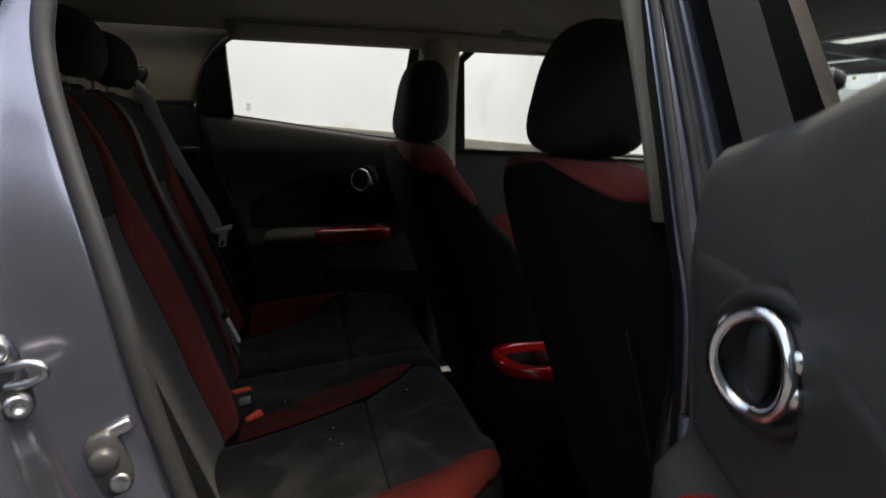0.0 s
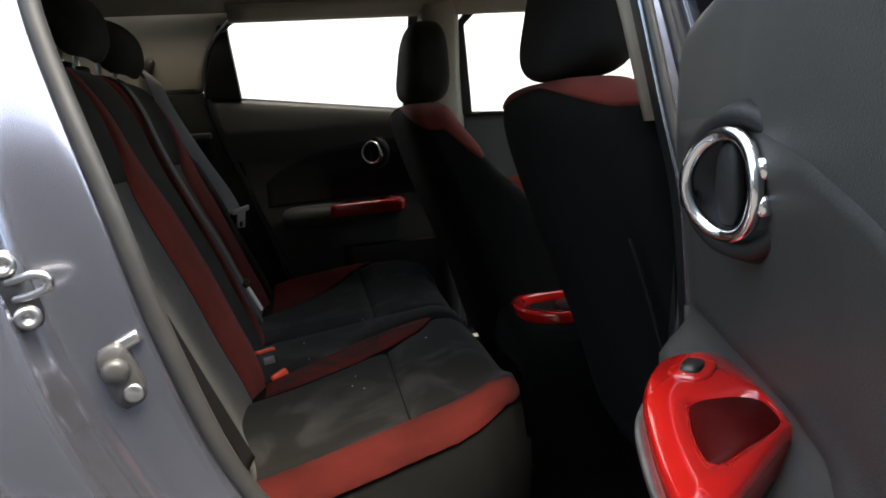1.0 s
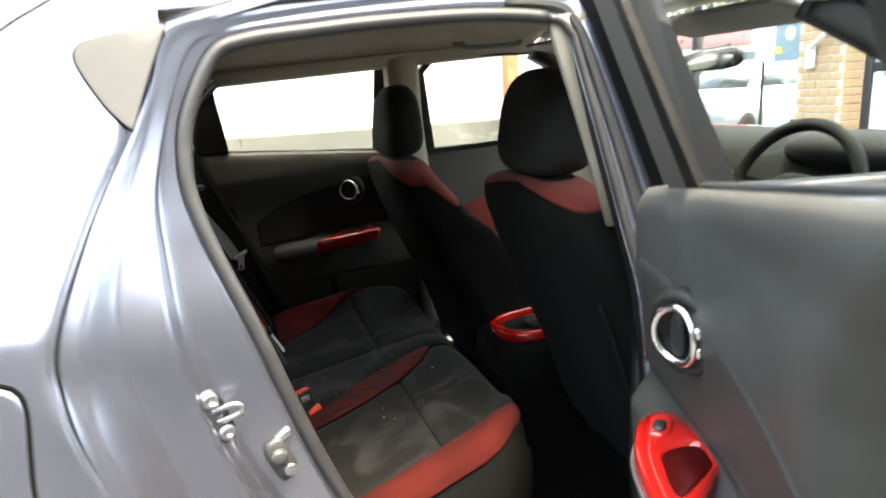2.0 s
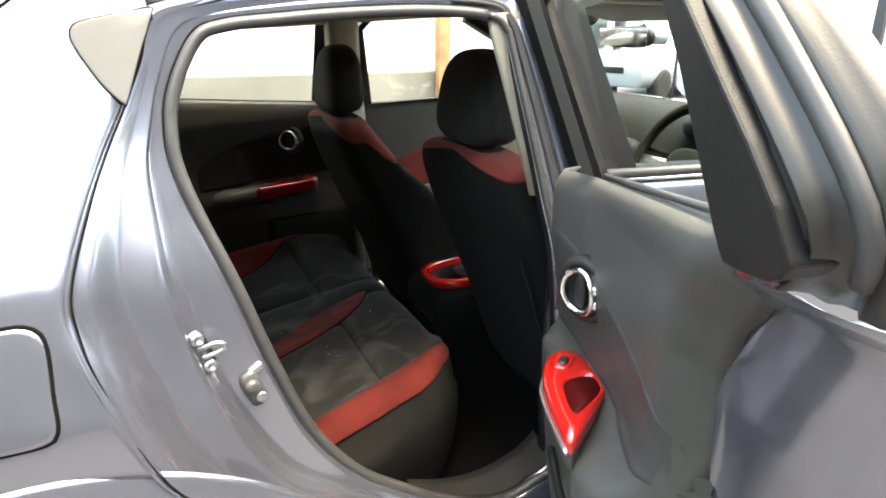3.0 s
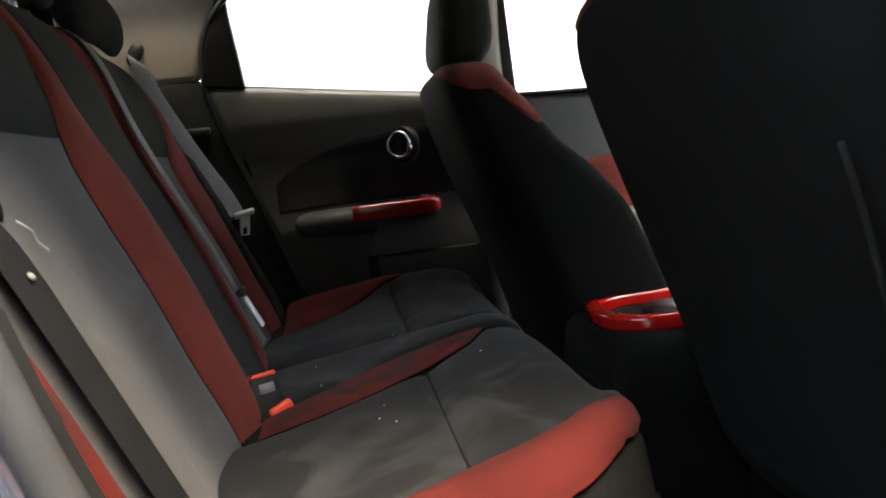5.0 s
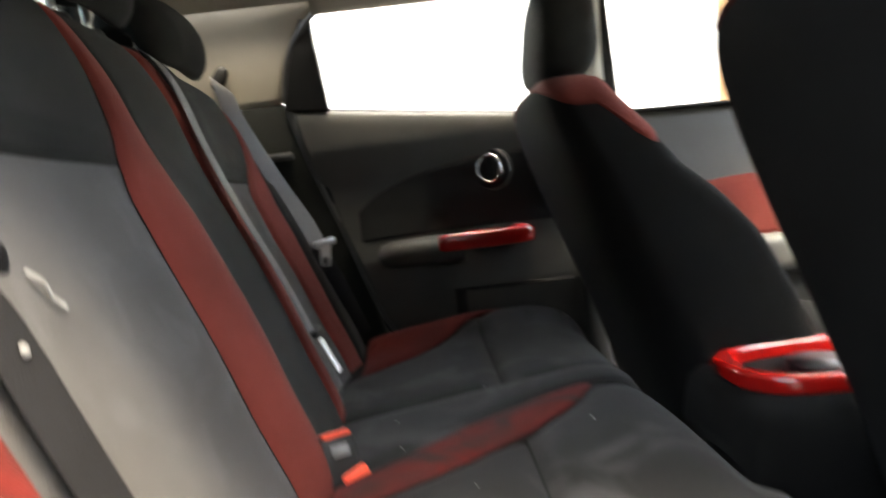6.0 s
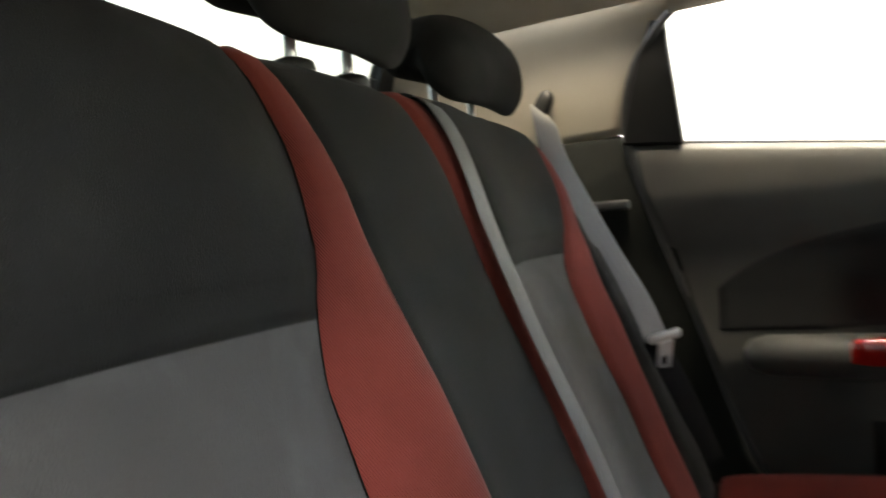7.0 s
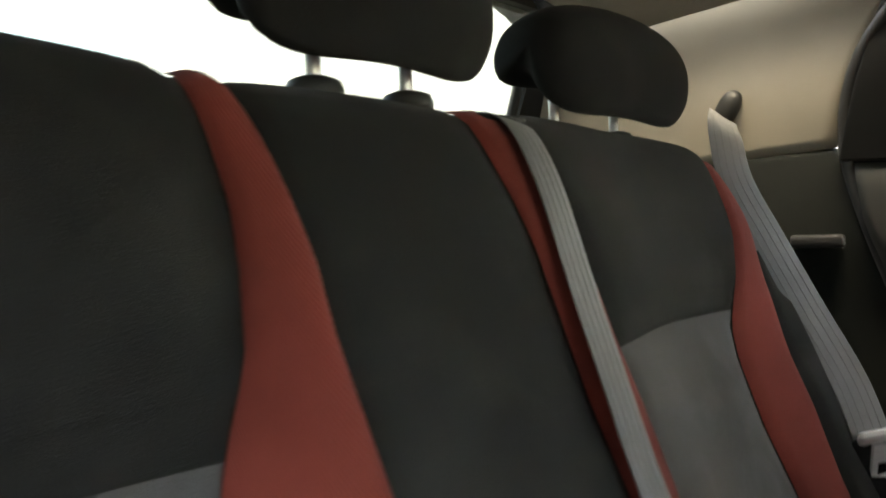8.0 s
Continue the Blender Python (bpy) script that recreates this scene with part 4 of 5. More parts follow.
def rear_door(label, place, inner, outer, drop, sash, belt, lean, reach=0.0):
    P = lambda s, w, z: Vector((s, w, z))
    zb = lambda s: belt[0] + belt[1] * s
    rear_x = lambda z: interp(z, [(0.33, 0.30), (0.43, 0.34), (0.58, 0.48), (0.7, 0.6), (0.792, 0.675), (0.943, 0.727), (1.025, 0.742), (1.079, 0.737), (1.165, 0.70), (1.275, 0.64)])
    trim_x = lambda z: interp(z, [(0.33, 0.22), (0.45, 0.32), (0.6, 0.42), (0.75, 0.50), (0.91, 0.555), (1.04, 0.582), (1.10, 0.615), (1.167, 0.675), (1.2, 0.70)]) if reach == 0 else interp(z, [(0.33, 0.38), (0.5, 0.48), (0.64, 0.555), (0.86, 0.635), (1.08, 0.708), (1.2, 0.726)])

    def w_at(s, z):
        zz = z - drop
        soft = interp(zz, [(0.33, 0.0), (0.5, 0.025), (0.7, 0.04), (0.79, 0.045), (0.84, 0.034), (0.9, 0.022), (1.05, 0.012), (1.2, 0.0)])
        hard = interp(zz, [(0.33, 0.0), (0.5, 0.025), (0.7, 0.04), (0.728, 0.03), (0.74, -0.045), (0.83, -0.045), (0.838, -0.008), (0.87, -0.004), (0.93, 0.010), (1.0, 0.017), (1.05, 0.012), (1.2, 0.0)])
        if reach:
            hard = interp(zz, [(0.33, 0.0), (0.5, 0.025), (0.7, 0.028), (0.74, 0.018), (0.80, 0.0), (0.838, -0.006), (0.87, -0.004), (0.93, 0.010), (1.0, 0.017), (1.05, 0.012), (1.2, 0.0)])
        w = hard + (soft - hard) * interp(s, [(0.37, 0), (0.44, 1)]) + lean[2] * max(0, s - 0.22) * interp(zz, [(0.92, 0), (1.10, 1)])
        if reach == 0:
            base = interp(zz, [(0.33, 0.0), (0.5, 0.02), (0.7, 0.03), (0.79, 0.03), (0.82, 0.003), (0.84, 0.0), (0.9, 0.005), (1.0, 0.014), (1.05, 0.012), (1.2, 0.0)])
            rest = interp(zz, [(0.42, 0.0), (0.6, 0.4), (0.74, 1.0), (0.80, 0.95), (0.835, 0.3), (0.86, 0.0)]) * interp(s, [(0.30, 0.0), (0.40, 1.0), (0.44, 0.85), (0.56, 0.0)])
            w = base + (soft - base) * interp(s, [(0.36, 0), (0.5, 1)]) + lean[2] * max(0, s - 0.22) * interp(zz, [(0.92, 0), (1.10, 1)]) + 0.27 * max(0, z - 1.12) + 0.05 * rest
        else:
            w += 0.026 * interp(zz, [(0.97, 0), (1.07, 1)])
        rim = min(s, trim_x(z) - s) if reach == 0 else s
        return w - 0.05 * max(0, 1 - max(rim, 0) / 0.06) ** 2

    def skin_w(z):
        return interp(z, [(0.33, -0.09), (0.6, -0.125), (0.9, -0.115), (1.05, -0.085), (1.2, -0.055)])

    def skin(u, v):
        z = 0.33 + (belt[0] - 0.03 - 0.33) * v
        s = -0.02 + u * (rear_x(z) + 0.02)
        return P(s, skin_w(z), z + 0.06 * (u - 0.3) * v)
    d = part("rear_door", sheet(skin, np.linspace(0, 1, 24), np.linspace(0, 1, 24), 0.003), PAINT, car, label)

    def trim(u, v):
        s = 0.3
        for _ in range(8):
            z = 0.36 + (zb(s) - 0.36) * v
            s = 0.004 + u * (trim_x(z) - 0.004)
        roll = max(0, (v - 0.96) / 0.04)
        return P(s, w_at(s, z) - (0.014 if reach == 0 else 0.008) * roll ** 2, z)
    part("trim_panel", sheet(trim, np.linspace(0, 1, 56), np.linspace(0, 1, 64), -0.004), TRIM, d, "charcoal moulded door trim")

    def inset(u, v):
        s = 0.06 + (0.49 if reach == 0 else 0.545) * u
        hi = 0.86 + drop + 0.172 * math.sqrt(max(0, 1 - ((u - 0.2) / 0.82) ** 2))
        z = 0.835 + drop + (hi - 0.835 - drop) * v
        rim = v in (0, 1) or u in (0, 1)
        return P(s, w_at(s, z) + (0.006 if not rim else -0.004), z)
    part("inset_panel", sheet(inset, np.linspace(0, 1, 34), np.linspace(0, 1, 18)), PLASTIC if reach else INSET, d, "black inset panel" if reach else "charcoal inset panel")
    if reach > 0:
        part("map_pocket", sheet(lambda u, v: P(0.03 + 0.35 * u, w_at(0.03 + 0.35 * u, 0.46 + 0.22 * v) + 0.004, 0.46 + 0.22 * v), np.linspace(0, 1, 14), np.linspace(0, 1, 10), -0.006), PLASTIC, d, "black map pocket")
    # inner handle: chrome ring standing at an angle in a round bowl
    M = Matrix.Translation(P(0.26, 0.03, 0.982 + drop)) @ pose(0, 0, 0, 0, 0, -27) @ pose(0, 0, 0, -90, 0, 0)
    part("handle_bowl", lathe([(0.053, -0.012), (0.048, 0.0), (0.043, 0.003), (0.037, 0.0), (0.028, -0.014), (0.001, -0.018)], 36, M), PLASTIC, d)
    ring = [M @ Vector((0.0295 * math.cos(a), 0.0325 * math.sin(a), 0.008 + 0.003 * math.cos(2 * a))) for a in np.linspace(0, 2 * math.pi, 48, endpoint=False)]
    part("inner_handle", tube(ring, 0.0048, 10, closed=True), CHROME, d, "chrome ring handle")
    part("handle_lever", sell((0, 0, 0), (0.010, 0.028, 0.006), 2.6, m=M @ Matrix.Translation((-0.002, 0, 0.0))), PLASTIC, d, "dark lever")
    for ex, ey in ((-0.031, 0.011), (0.031, 0.010), (0.031, -0.012)):
        part("handle_ear", box(0.012, 0.014, 0.012, M @ Matrix.Translation((ex, ey, 0.006)), 0.004), CHROME, d)
    # armrest and red grip with finger cup and switch
    A = [(0.345, 0.95), (0.36, 1), (0.46, 1), (0.52, 0.95), (0.545, 0.75), (0.556, 0.3)]
    if reach:
        part("armrest", loft([[P(s, 0.035 + 0.048 * e * math.cos(a), 0.80 + drop + 0.036 * e * math.sin(a)) for a in np.linspace(0, 2 * math.pi, 24, endpoint=False)] for s, e in A]), TRIM, d, "rounded armrest")
    T = curve_pts([(0.172, 0.012), (0.168, 0.034), (0.188, 0.062), (0.245, 0.084), (0.32, 0.092), (0.395, 0.092), (0.405, 0.086), (0.36, 0.05), (0.31, 0.012), (0.29, 0.0), (0.22, 0.0)], 60, True)
    C = curve_pts([(0.262, 0.054), (0.252, 0.03), (0.256, 0.010), (0.282, 0.007), (0.305, 0.016), (0.33, 0.044), (0.343, 0.062), (0.325, 0.066), (0.29, 0.062)], 60, True)
    mid = np.array((0.292, 0.036))

    def by_angle(Q):
        rel = Q - mid
        ang = np.arctan2(rel[:, 1], rel[:, 0])
        o = np.argsort(ang)
        grid = np.linspace(-math.pi, math.pi, 72, endpoint=False)
        return np.stack([np.interp(grid, ang[o], Q[o, k], period=2 * math.pi) for k in (0, 1)], 1)
    T, C = by_angle(curve_pts(T, 300, True)), by_angle(curve_pts(C, 300, True))
    zt = 0.836 + drop
    deep = 0.021 if reach == 0 else 0.036
    if reach == 0:
        part("armrest_front", loft([[P(tx0 + (0.28 - tx0) * k, y * (1 - k) - 0.004 * k, z) for tx0, y in T] for z, k in ((zt - deep + 0.002, 0.012), (zt - 0.02 - deep, 0.03), (zt - 0.045 - deep, 0.09), (zt - 0.06 - deep, 0.25), (zt - 0.075 - deep, 0.9))], caps=False), TRIM, d)
    rings = [[P(x, y, zt - deep) for x, y in T], [P(x, y, zt - 0.013) for x, y in T], [P(x, y, zt - 0.006) for x, y in T]]
    tcen = T.mean(0)
    if reach:
        rings.insert(0, [P(tcen[0] + (x - tcen[0]) * 0.3, tcen[1] + (y - tcen[1]) * 0.3, zt - deep - 0.004) for x, y in T])
        rings.insert(1, [P(tcen[0] + (x - tcen[0]) * 0.9, tcen[1] + (y - tcen[1]) * 0.9, zt - deep - 0.004) for x, y in T])
    rings.append([P(tcen[0] + (x - tcen[0]) * 0.95, tcen[1] + (y - tcen[1]) * 0.93, zt) for x, y in T])
    for k, dz in ((0.5, 0.001), (0.9, 0.001), (1.0, -0.003)):
        rings.append([P(*(T[i] * 0.94 + tcen * 0.06 + (C[i] - (T[i] * 0.94 + tcen * 0.06)) * k), zt + dz) for i in range(len(T))])
    ccen = C.mean(0)
    cup = 0.091 if reach == 0 else 0.034
    part("armrest_grip", loft(rings, caps=False), GLOSSRED, d, "glossy red armrest grip with finger cup")
    part("finger_cup", loft([[P(*(ccen + (q - ccen) * k), z) for q in C] for k, z in ((1.0, zt - 0.003), (0.97, zt - 0.012), (0.93, zt - cup + 0.016), (0.85, zt - cup + 0.001), (0.05, zt - cup))]), CUPSHADE, d, "red finger cup, recess shade in its colour")
    part("window_switch", sell((0, 0, 0), (0.013, 0.008, 0.006), 3, m=Matrix.Translation(P(0.213, 0.042, zt + 0.003)) @ pose(0, 0, 0, 0, 0, 28)), SATINDARK, d, "dark grey window switch")
    part("switch_surround", sell((0, 0, 0), (0.026, 0.016, 0.004), 3, m=Matrix.Translation(P(0.207, 0.04, zt + 0.001)) @ pose(0, 0, 0, 0, 0, 28)), GLOSSRED, d)
    if reach == 0:
        part("grip_strip", tube(curve_pts([P(0.18, 0.058, zt - 0.023), P(0.245, 0.086, zt - 0.023), P(0.32, 0.094, zt - 0.023), P(0.40, 0.093, zt - 0.023)], 24), 0.0035, 8), STEEL, d, "silver edge strip")
    if reach == 0:
        part("pocket_lip", tube(curve_pts([P(0.12, 0.035, 0.60), P(0.25, 0.05, 0.585), P(0.38, 0.045, 0.60)], 20), 0.008, 8), PLASTIC, d)

    # painted rear edge, stepped from the trim and the sash cover out to the skin
    wt = lambda s, z: lean[0] + lean[1] * (z - 1.12) + lean[2] * (s - 0.22)
    if reach == 0:
        IN = curve_pts([(0.22, 0.36), (0.32, 0.45), (0.41, 0.6), (0.49, 0.75), (0.545, 0.91), (0.572, 1.04), (0.605, 1.075), (0.635, 1.13), (0.668, 1.175), (0.735, 1.21), (0.765, 1.235), (0.75, 1.27), (0.72, 1.31), (0.67, 1.37), (0.61, 1.408), (0.5, 1.418), (0.2, 1.42)], 90)
        OUT = curve_pts([(0.28, 0.33), (0.36, 0.43), (0.48, 0.56), (0.6, 0.7), (0.675, 0.80), (0.727, 0.943), (0.742, 1.025), (0.765, 1.10), (0.80, 1.18), (0.815, 1.24), (0.80, 1.285), (0.765, 1.33), (0.71, 1.38), (0.65, 1.415), (0.5, 1.44), (0.2, 1.448)], 90)

        def edge_face(a, k, v):
            p, q = IN[v], OUT[v]
            s, z = p + (q - p) * a
            w0 = wt(s, z) if z > 1.16 else w_at(0.3, z) - 0.02
            w1 = wt(s, z) - 0.07 if z > 1.16 else skin_w(z)
            return P(s, w0 + (w1 - w0) * k, z)
        EP = [(-0.06, 0.0), (0, 0.02), (0.06, 0.1), (0.09, 0.06), (0.13, 0.16), (0.18, 0.16), (0.215, 0.06), (0.26, 0.08), (0.29, 0.24), (0.33, 0.33), (0.46, 0.38), (0.5, 0.5), (0.58, 0.56), (0.62, 0.52), (0.66, 0.48), (0.78, 0.56), (0.82, 0.66), (0.9, 0.74), (0.97, 0.84), (1.0, 1.0)]
        turn = next(v for v in range(90) if IN[v][1] > 1.19)
        LOW = [(-0.06, 0.0), (0, 0.015), (0.05, 0.035), (0.09, 0.07), (0.12, 0.10), (0.3, 0.155), (0.5, 0.25), (0.68, 0.40), (0.82, 0.58), (0.92, 0.77), (0.98, 0.92), (1.0, 1.0)]
        part("door_edge", loft([[edge_face(a, k, v) for a, k in LOW] for v in range(turn + 1)], closed=False, caps=False), PAINT, d, "smooth painted door edge")
        part("frame_edge", loft([[edge_face(a, k, v) for a, k in EP] for v in range(turn, 90)], closed=False, caps=False), SATINDARK, d, "dark satin edge of the window frame")
        part("edge_seal", tube([edge_face(0.55, 0.46, v) for v in range(turn + 2, 90)], 0.008, 8), RUBBER, d, "black edge seal")
    I = [P(s, wt(s, z), z) for s, z in inner]
    O = [P(s, wt(s, z), z) for s, z in outer]
    part("window_frame", frame_of(O, I, (0, -0.012, 0)), GLOSSBLACK, d, "black window frame", False)
    part("sash_cover", plate([P(s, wt(s, z) + 0.008, z) for s, z in sash], (0, -0.012 - 0.25 * lean[2], 0), 0.003), PLASTIC, d, "black plastic sash cover", False)
    gc = (sum(p[0] for p in inner) / len(inner), sum(p[1] for p in inner) / len(inner))
    wide = [(gc[0] + (s - gc[0]) * 1.05, gc[1] + (z - gc[1]) * 1.08) for s, z in inner]
    flat_pane("window_pane", [P(s, wt(s, z) - 0.004, z) for s, z in wide], (0, -0.003, 0), d)
    if reach:
        for k, wide_k in enumerate((0.011, 0.014, 0.009, 0.013)):
            part("glass_mark", box(wide_k, 0.0006, 0.0022, Matrix.Translation(P(0.59, wt(0.59, 1.17), 1.166 + 0.0055 * k)), 0.0), GREYTRIM, d, "small grey etched marks")
    part("belt_strip", tube([P(s, wt(s, 1.12) - 0.002, zb(s) + 0.003) for s in (inner[0][0] - 0.05, inner[1][0])], 0.0045, 8), RUBBER, d)
    for hz in (0.55, 0.95):
        part("hinge", box(0.05, 0.02, 0.05, Matrix.Translation(P(-0.015, -0.03, hz)), 0.004), STEEL, d)
    d.matrix_basis = place
    return d


TH = radians(72)
near = Matrix(((-math.cos(TH), -math.sin(TH), 0, 0.250), (-math.sin(TH), math.cos(TH), 0, -0.741), (0, 0, 1, 0.009), (0, 0, 0, 1)))
far = Matrix(((-1, 0, 0, 0.325), (0, -1, 0, 0.72), (0, 0, 1, 0), (0, 0, 0, 1)))
rear_door("open rear door, charcoal trim with glossy red grip", near,
          [(0.225, 1.138), (0.66, 1.21), (0.655, 1.235), (0.652, 1.287), (0.649, 1.33), (0.64, 1.37), (0.60, 1.392), (0.15, 1.395), (0.10, 1.38)],
          [(0.165, 1.124), (0.72, 1.215), (0.715, 1.25), (0.70, 1.28), (0.685, 1.32), (0.66, 1.37), (0.60, 1.42), (0.15, 1.43), (0.04, 1.42)], 0.0,
          [(0.656, 1.214), (0.659, 1.199), (0.664, 1.186), (0.70, 1.193), (0.735, 1.202), (0.757, 1.213), (0.772, 1.228), (0.76, 1.262), (0.738, 1.295), (0.71, 1.33), (0.675, 1.375), (0.63, 1.405), (0.57, 1.412), (0.57, 1.392), (0.634, 1.375), (0.645, 1.335), (0.649, 1.293), (0.653, 1.251)],
          (1.100, 0.168), (-0.012, 0.27, 0.105))
rear_door("closed passenger-side rear door, charcoal trim with red grip", far,
          [(0.153, 1.085), (0.631, 1.145), (0.638, 1.25), (0.643, 1.31), (0.644, 1.35), (0.63, 1.366), (0.2, 1.376), (0.13, 1.376), (0.12, 1.36)],
          [(0.06, 1.064), (0.735, 1.148), (0.732, 1.18), (0.70, 1.27), (0.66, 1.36), (0.62, 1.41), (0.5, 1.43), (0.2, 1.435), (0.06, 1.43)], -0.018,
          [(0.632, 1.147), (0.735, 1.156), (0.732, 1.17), (0.71, 1.25), (0.685, 1.32), (0.655, 1.385), (0.635, 1.40), (0.632, 1.372), (0.646, 1.352), (0.644, 1.30), (0.639, 1.25)],
          (1.068, 0.122), (0.02, 0.2, 0.0), 0.06)

# ---- front: far front door, driver door, dashboard, wheel ----
fd = part("front_door", sheet(lambda u, v: Vector((0.33 + 1.0 * u, 0.70 - 0.02 * math.sin(math.pi * v), 0.36 + (1.07 - 0.05 * u - 0.36) * v)), np.linspace(0, 1, 24), np.linspace(0, 1, 24), 0.02), TRIM, car, "closed front passenger door with red inset")
part("inset_panel", sheet(lambda u, v: Vector((0.40 + 0.6 * u, 0.672 - 0.012 * math.sin(math.pi * u), 0.72 + 0.16 * v * math.sin(math.pi * (0.1 + 0.85 * u)) ** 0.5)), np.linspace(0, 1, 20), np.linspace(0, 1, 8), 0.006), RED, fd, "red fabric inset")
part("armrest", sell((0.75, 0.65, 0.68), (0.3, 0.04, 0.05), 3), TRIM, fd)
fo = [(0.355, 0.66, 1.06), (0.345, 0.64, 1.33), (0.40, 0.62, 1.39), (0.82, 0.61, 1.36), (1.02, 0.63, 1.22), (1.2, 0.66, 1.04)]
fi = [(0.385, 0.66, 1.065), (0.37, 0.64, 1.325), (0.415, 0.62, 1.37), (0.81, 0.61, 1.345), (0.99, 0.63, 1.215), (1.14, 0.66, 1.05)]
part("window_frame", frame_of(fo, fi, (0, 0.03, 0)), PLASTIC, fd, "", False)
flat_pane("window_pane", [(x, y + 0.012, z) for x, y, z in fi], (0, 0.004, 0), fd)
dd = part("front_door", sheet(lambda u, v: Vector((0.385 + 1.0 * u, -0.795 + 0.04 * v ** 1.4, 0.33 + (1.072 - 0.10 * u - 0.33) * v)), np.linspace(0, 1, 24), np.linspace(0, 1, 20), 0.04), PAINT, car, "closed dark grey driver door")
no = [(0.31, -0.752, 1.07), (0.25, -0.648, 1.40), (0.45, -0.615, 1.425), (0.82, -0.61, 1.39), (1.05, -0.64, 1.25), (1.3, -0.74, 0.98)]
ni = [(0.445, -0.733, 1.083), (0.385, -0.64, 1.372), (0.46, -0.625, 1.385), (0.81, -0.62, 1.36), (1.0, -0.65, 1.24), (1.2, -0.735, 1.008)]
part("window_frame", frame_of(no, ni, (0, 0.035, 0)), GLOSSBLACK, dd, "black window frame", False)
flat_pane("window_pane", [(x, y + 0.012, z) for x, y, z in ni], (0, 0.004, 0), dd)
part("belt_strip", tube([(0.36, -0.752, 1.085), (1.25, -0.76, 1.0)], 0.010, 8), RUBBER, dd)
part("belt_trim", tube([(0.38, -0.757, 1.072), (1.25, -0.765, 0.987)], 0.0035, 8), CHROME, dd, "thin bright edge")

dash = thing("dashboard", "black moulded dashboard under the windscreen", "dashboard")
part("top_pad", loft([[(x, y, z) for x, z in ((1.06, 0.62), (1.04, 0.86), (1.08, 1.0), (1.16, 1.035), (1.35, 1.03), (1.5, 1.0), (1.5, 0.6))] for y in np.linspace(-0.65, 0.65, 12)]), DASH, dash)
part("instrument_hood", sell((1.12, -0.37, 1.02), (0.10, 0.17, 0.045), 2.6), DASH, dash)
part("centre_stack", box(0.08, 0.24, 0.3, pose(1.0, 0, 0.82, 0, -12, 0), 0.03, 3), DASH, dash)
wheel = thing("steering_wheel", "black steering wheel with grey spokes, facing the driver seat", "steering wheel")
W = pose(0.92, -0.37, 0.938, 0, -66, 0)
part("rim", tube([W @ Vector((0.175 * math.cos(a), 0.175 * math.sin(a), 0)) for a in np.linspace(0, 2 * math.pi, 48, endpoint=False)], 0.0155, 12, closed=True), DASH, wheel)
part("hub", sell((0, 0, 0), (0.06, 0.075, 0.03), 2.6, m=W @ Matrix.Translation((0, 0, -0.015))), DASH, wheel)
for a in (90, -90, 180):
    part("spoke", tube([W @ Vector((0.05 * math.cos(radians(a)), 0.05 * math.sin(radians(a)), -0.012)), W @ Vector((0.172 * math.cos(radians(a)), 0.172 * math.sin(radians(a)), 0))], 0, flat=(0.016, 0.006, W.to_3x3() @ Vector((0, 0, 1)))), STEEL, wheel, "grey spoke")
part("column", tube([(0.96, -0.37, 0.94), (1.1, -0.37, 0.88)], 0.04, 16), DASH, wheel)
for sg in (-1, 1):
    part("stalk", tube([(0.97, -0.37 + 0.03 * sg, 0.945), (0.95, -0.37 + 0.17 * sg, 0.965)], 0.008, 8), DASH, wheel)

con2 = thing("centre_console", "black centre console with a glossy red cup-holder surround", "console")
part("tunnel_cover", loft([[(x, y, z) for y, z in ((-0.105, 0.4), (-0.10, h - 0.03), (-0.08, h), (0.13, h), (0.148, h - 0.03), (0.15, 0.4))] for x, h in ((0.278, 0.52), (0.288, 0.575), (0.31, 0.59), (0.6, 0.592), (0.95, 0.63))]), SEATBLACK, con2)
cc = Vector((0.455, 0.037, 0.597))
part("cup_surround", tube([cc + Vector((0.138 * math.copysign(abs(math.cos(a)) ** 0.7, math.cos(a)), 0.094 * math.copysign(abs(math.sin(a)) ** 0.7, math.sin(a)), 0.004)) for a in np.linspace(0, 2 * math.pi, 48, endpoint=False)], 0, flat=(0.014, 0.012, (0, 0, 1)), closed=True), GLOSSRED, con2, "glossy red cup-holder surround")
part("cup_well", lathe([(0.05, 0.006), (0.046, 0.0), (0.04, -0.01), (0.001, -0.012)], 28, Matrix.Translation(cc)), RUBBER, con2)
part("hand_brake", tube(curve_pts([(0.5, 0.0, 0.58), (0.62, 0.0, 0.62), (0.75, 0.0, 0.66)], 10), 0.016, 12), PLASTIC, con2)

# ---- windscreen, front pillars, mirror ----
ws = [(1.42, -0.64, 1.02), (1.42, 0.64, 1.02), (0.78, 0.54, 1.405), (0.78, -0.54, 1.405)]
flat_pane("windscreen", ws, (0.004, 0, 0.004), car)
for sg in (-1, 1):
    part("front_pillar", loft([[(x + a, sg * (yy + b), z + c) for a, b, c in ((-0.03, -0.02, -0.065), (0.03, -0.02, 0.01), (0.03, 0.04, 0.01), (-0.04, 0.04, -0.065))] for x, yy, z in ((1.46, 0.65, 1.0), (1.2, 0.62, 1.16), (0.96, 0.59, 1.3), (0.78, 0.56, 1.4))]), PLASTIC, car)
part("windscreen_header", box(0.06, 1.1, 0.03, pose(0.77, 0, 1.413, 0, 20, 0), 0.01), LINER, car)
part("bonnet", sheet(lambda u, v: Vector((1.45 + 0.6 * u, -0.72 + 1.44 * v, 0.98 - 0.16 * u ** 2 - 0.05 * (2 * v - 1) ** 4)), np.linspace(0, 1, 14), np.linspace(0, 1, 16), -0.01), PAINT, car)
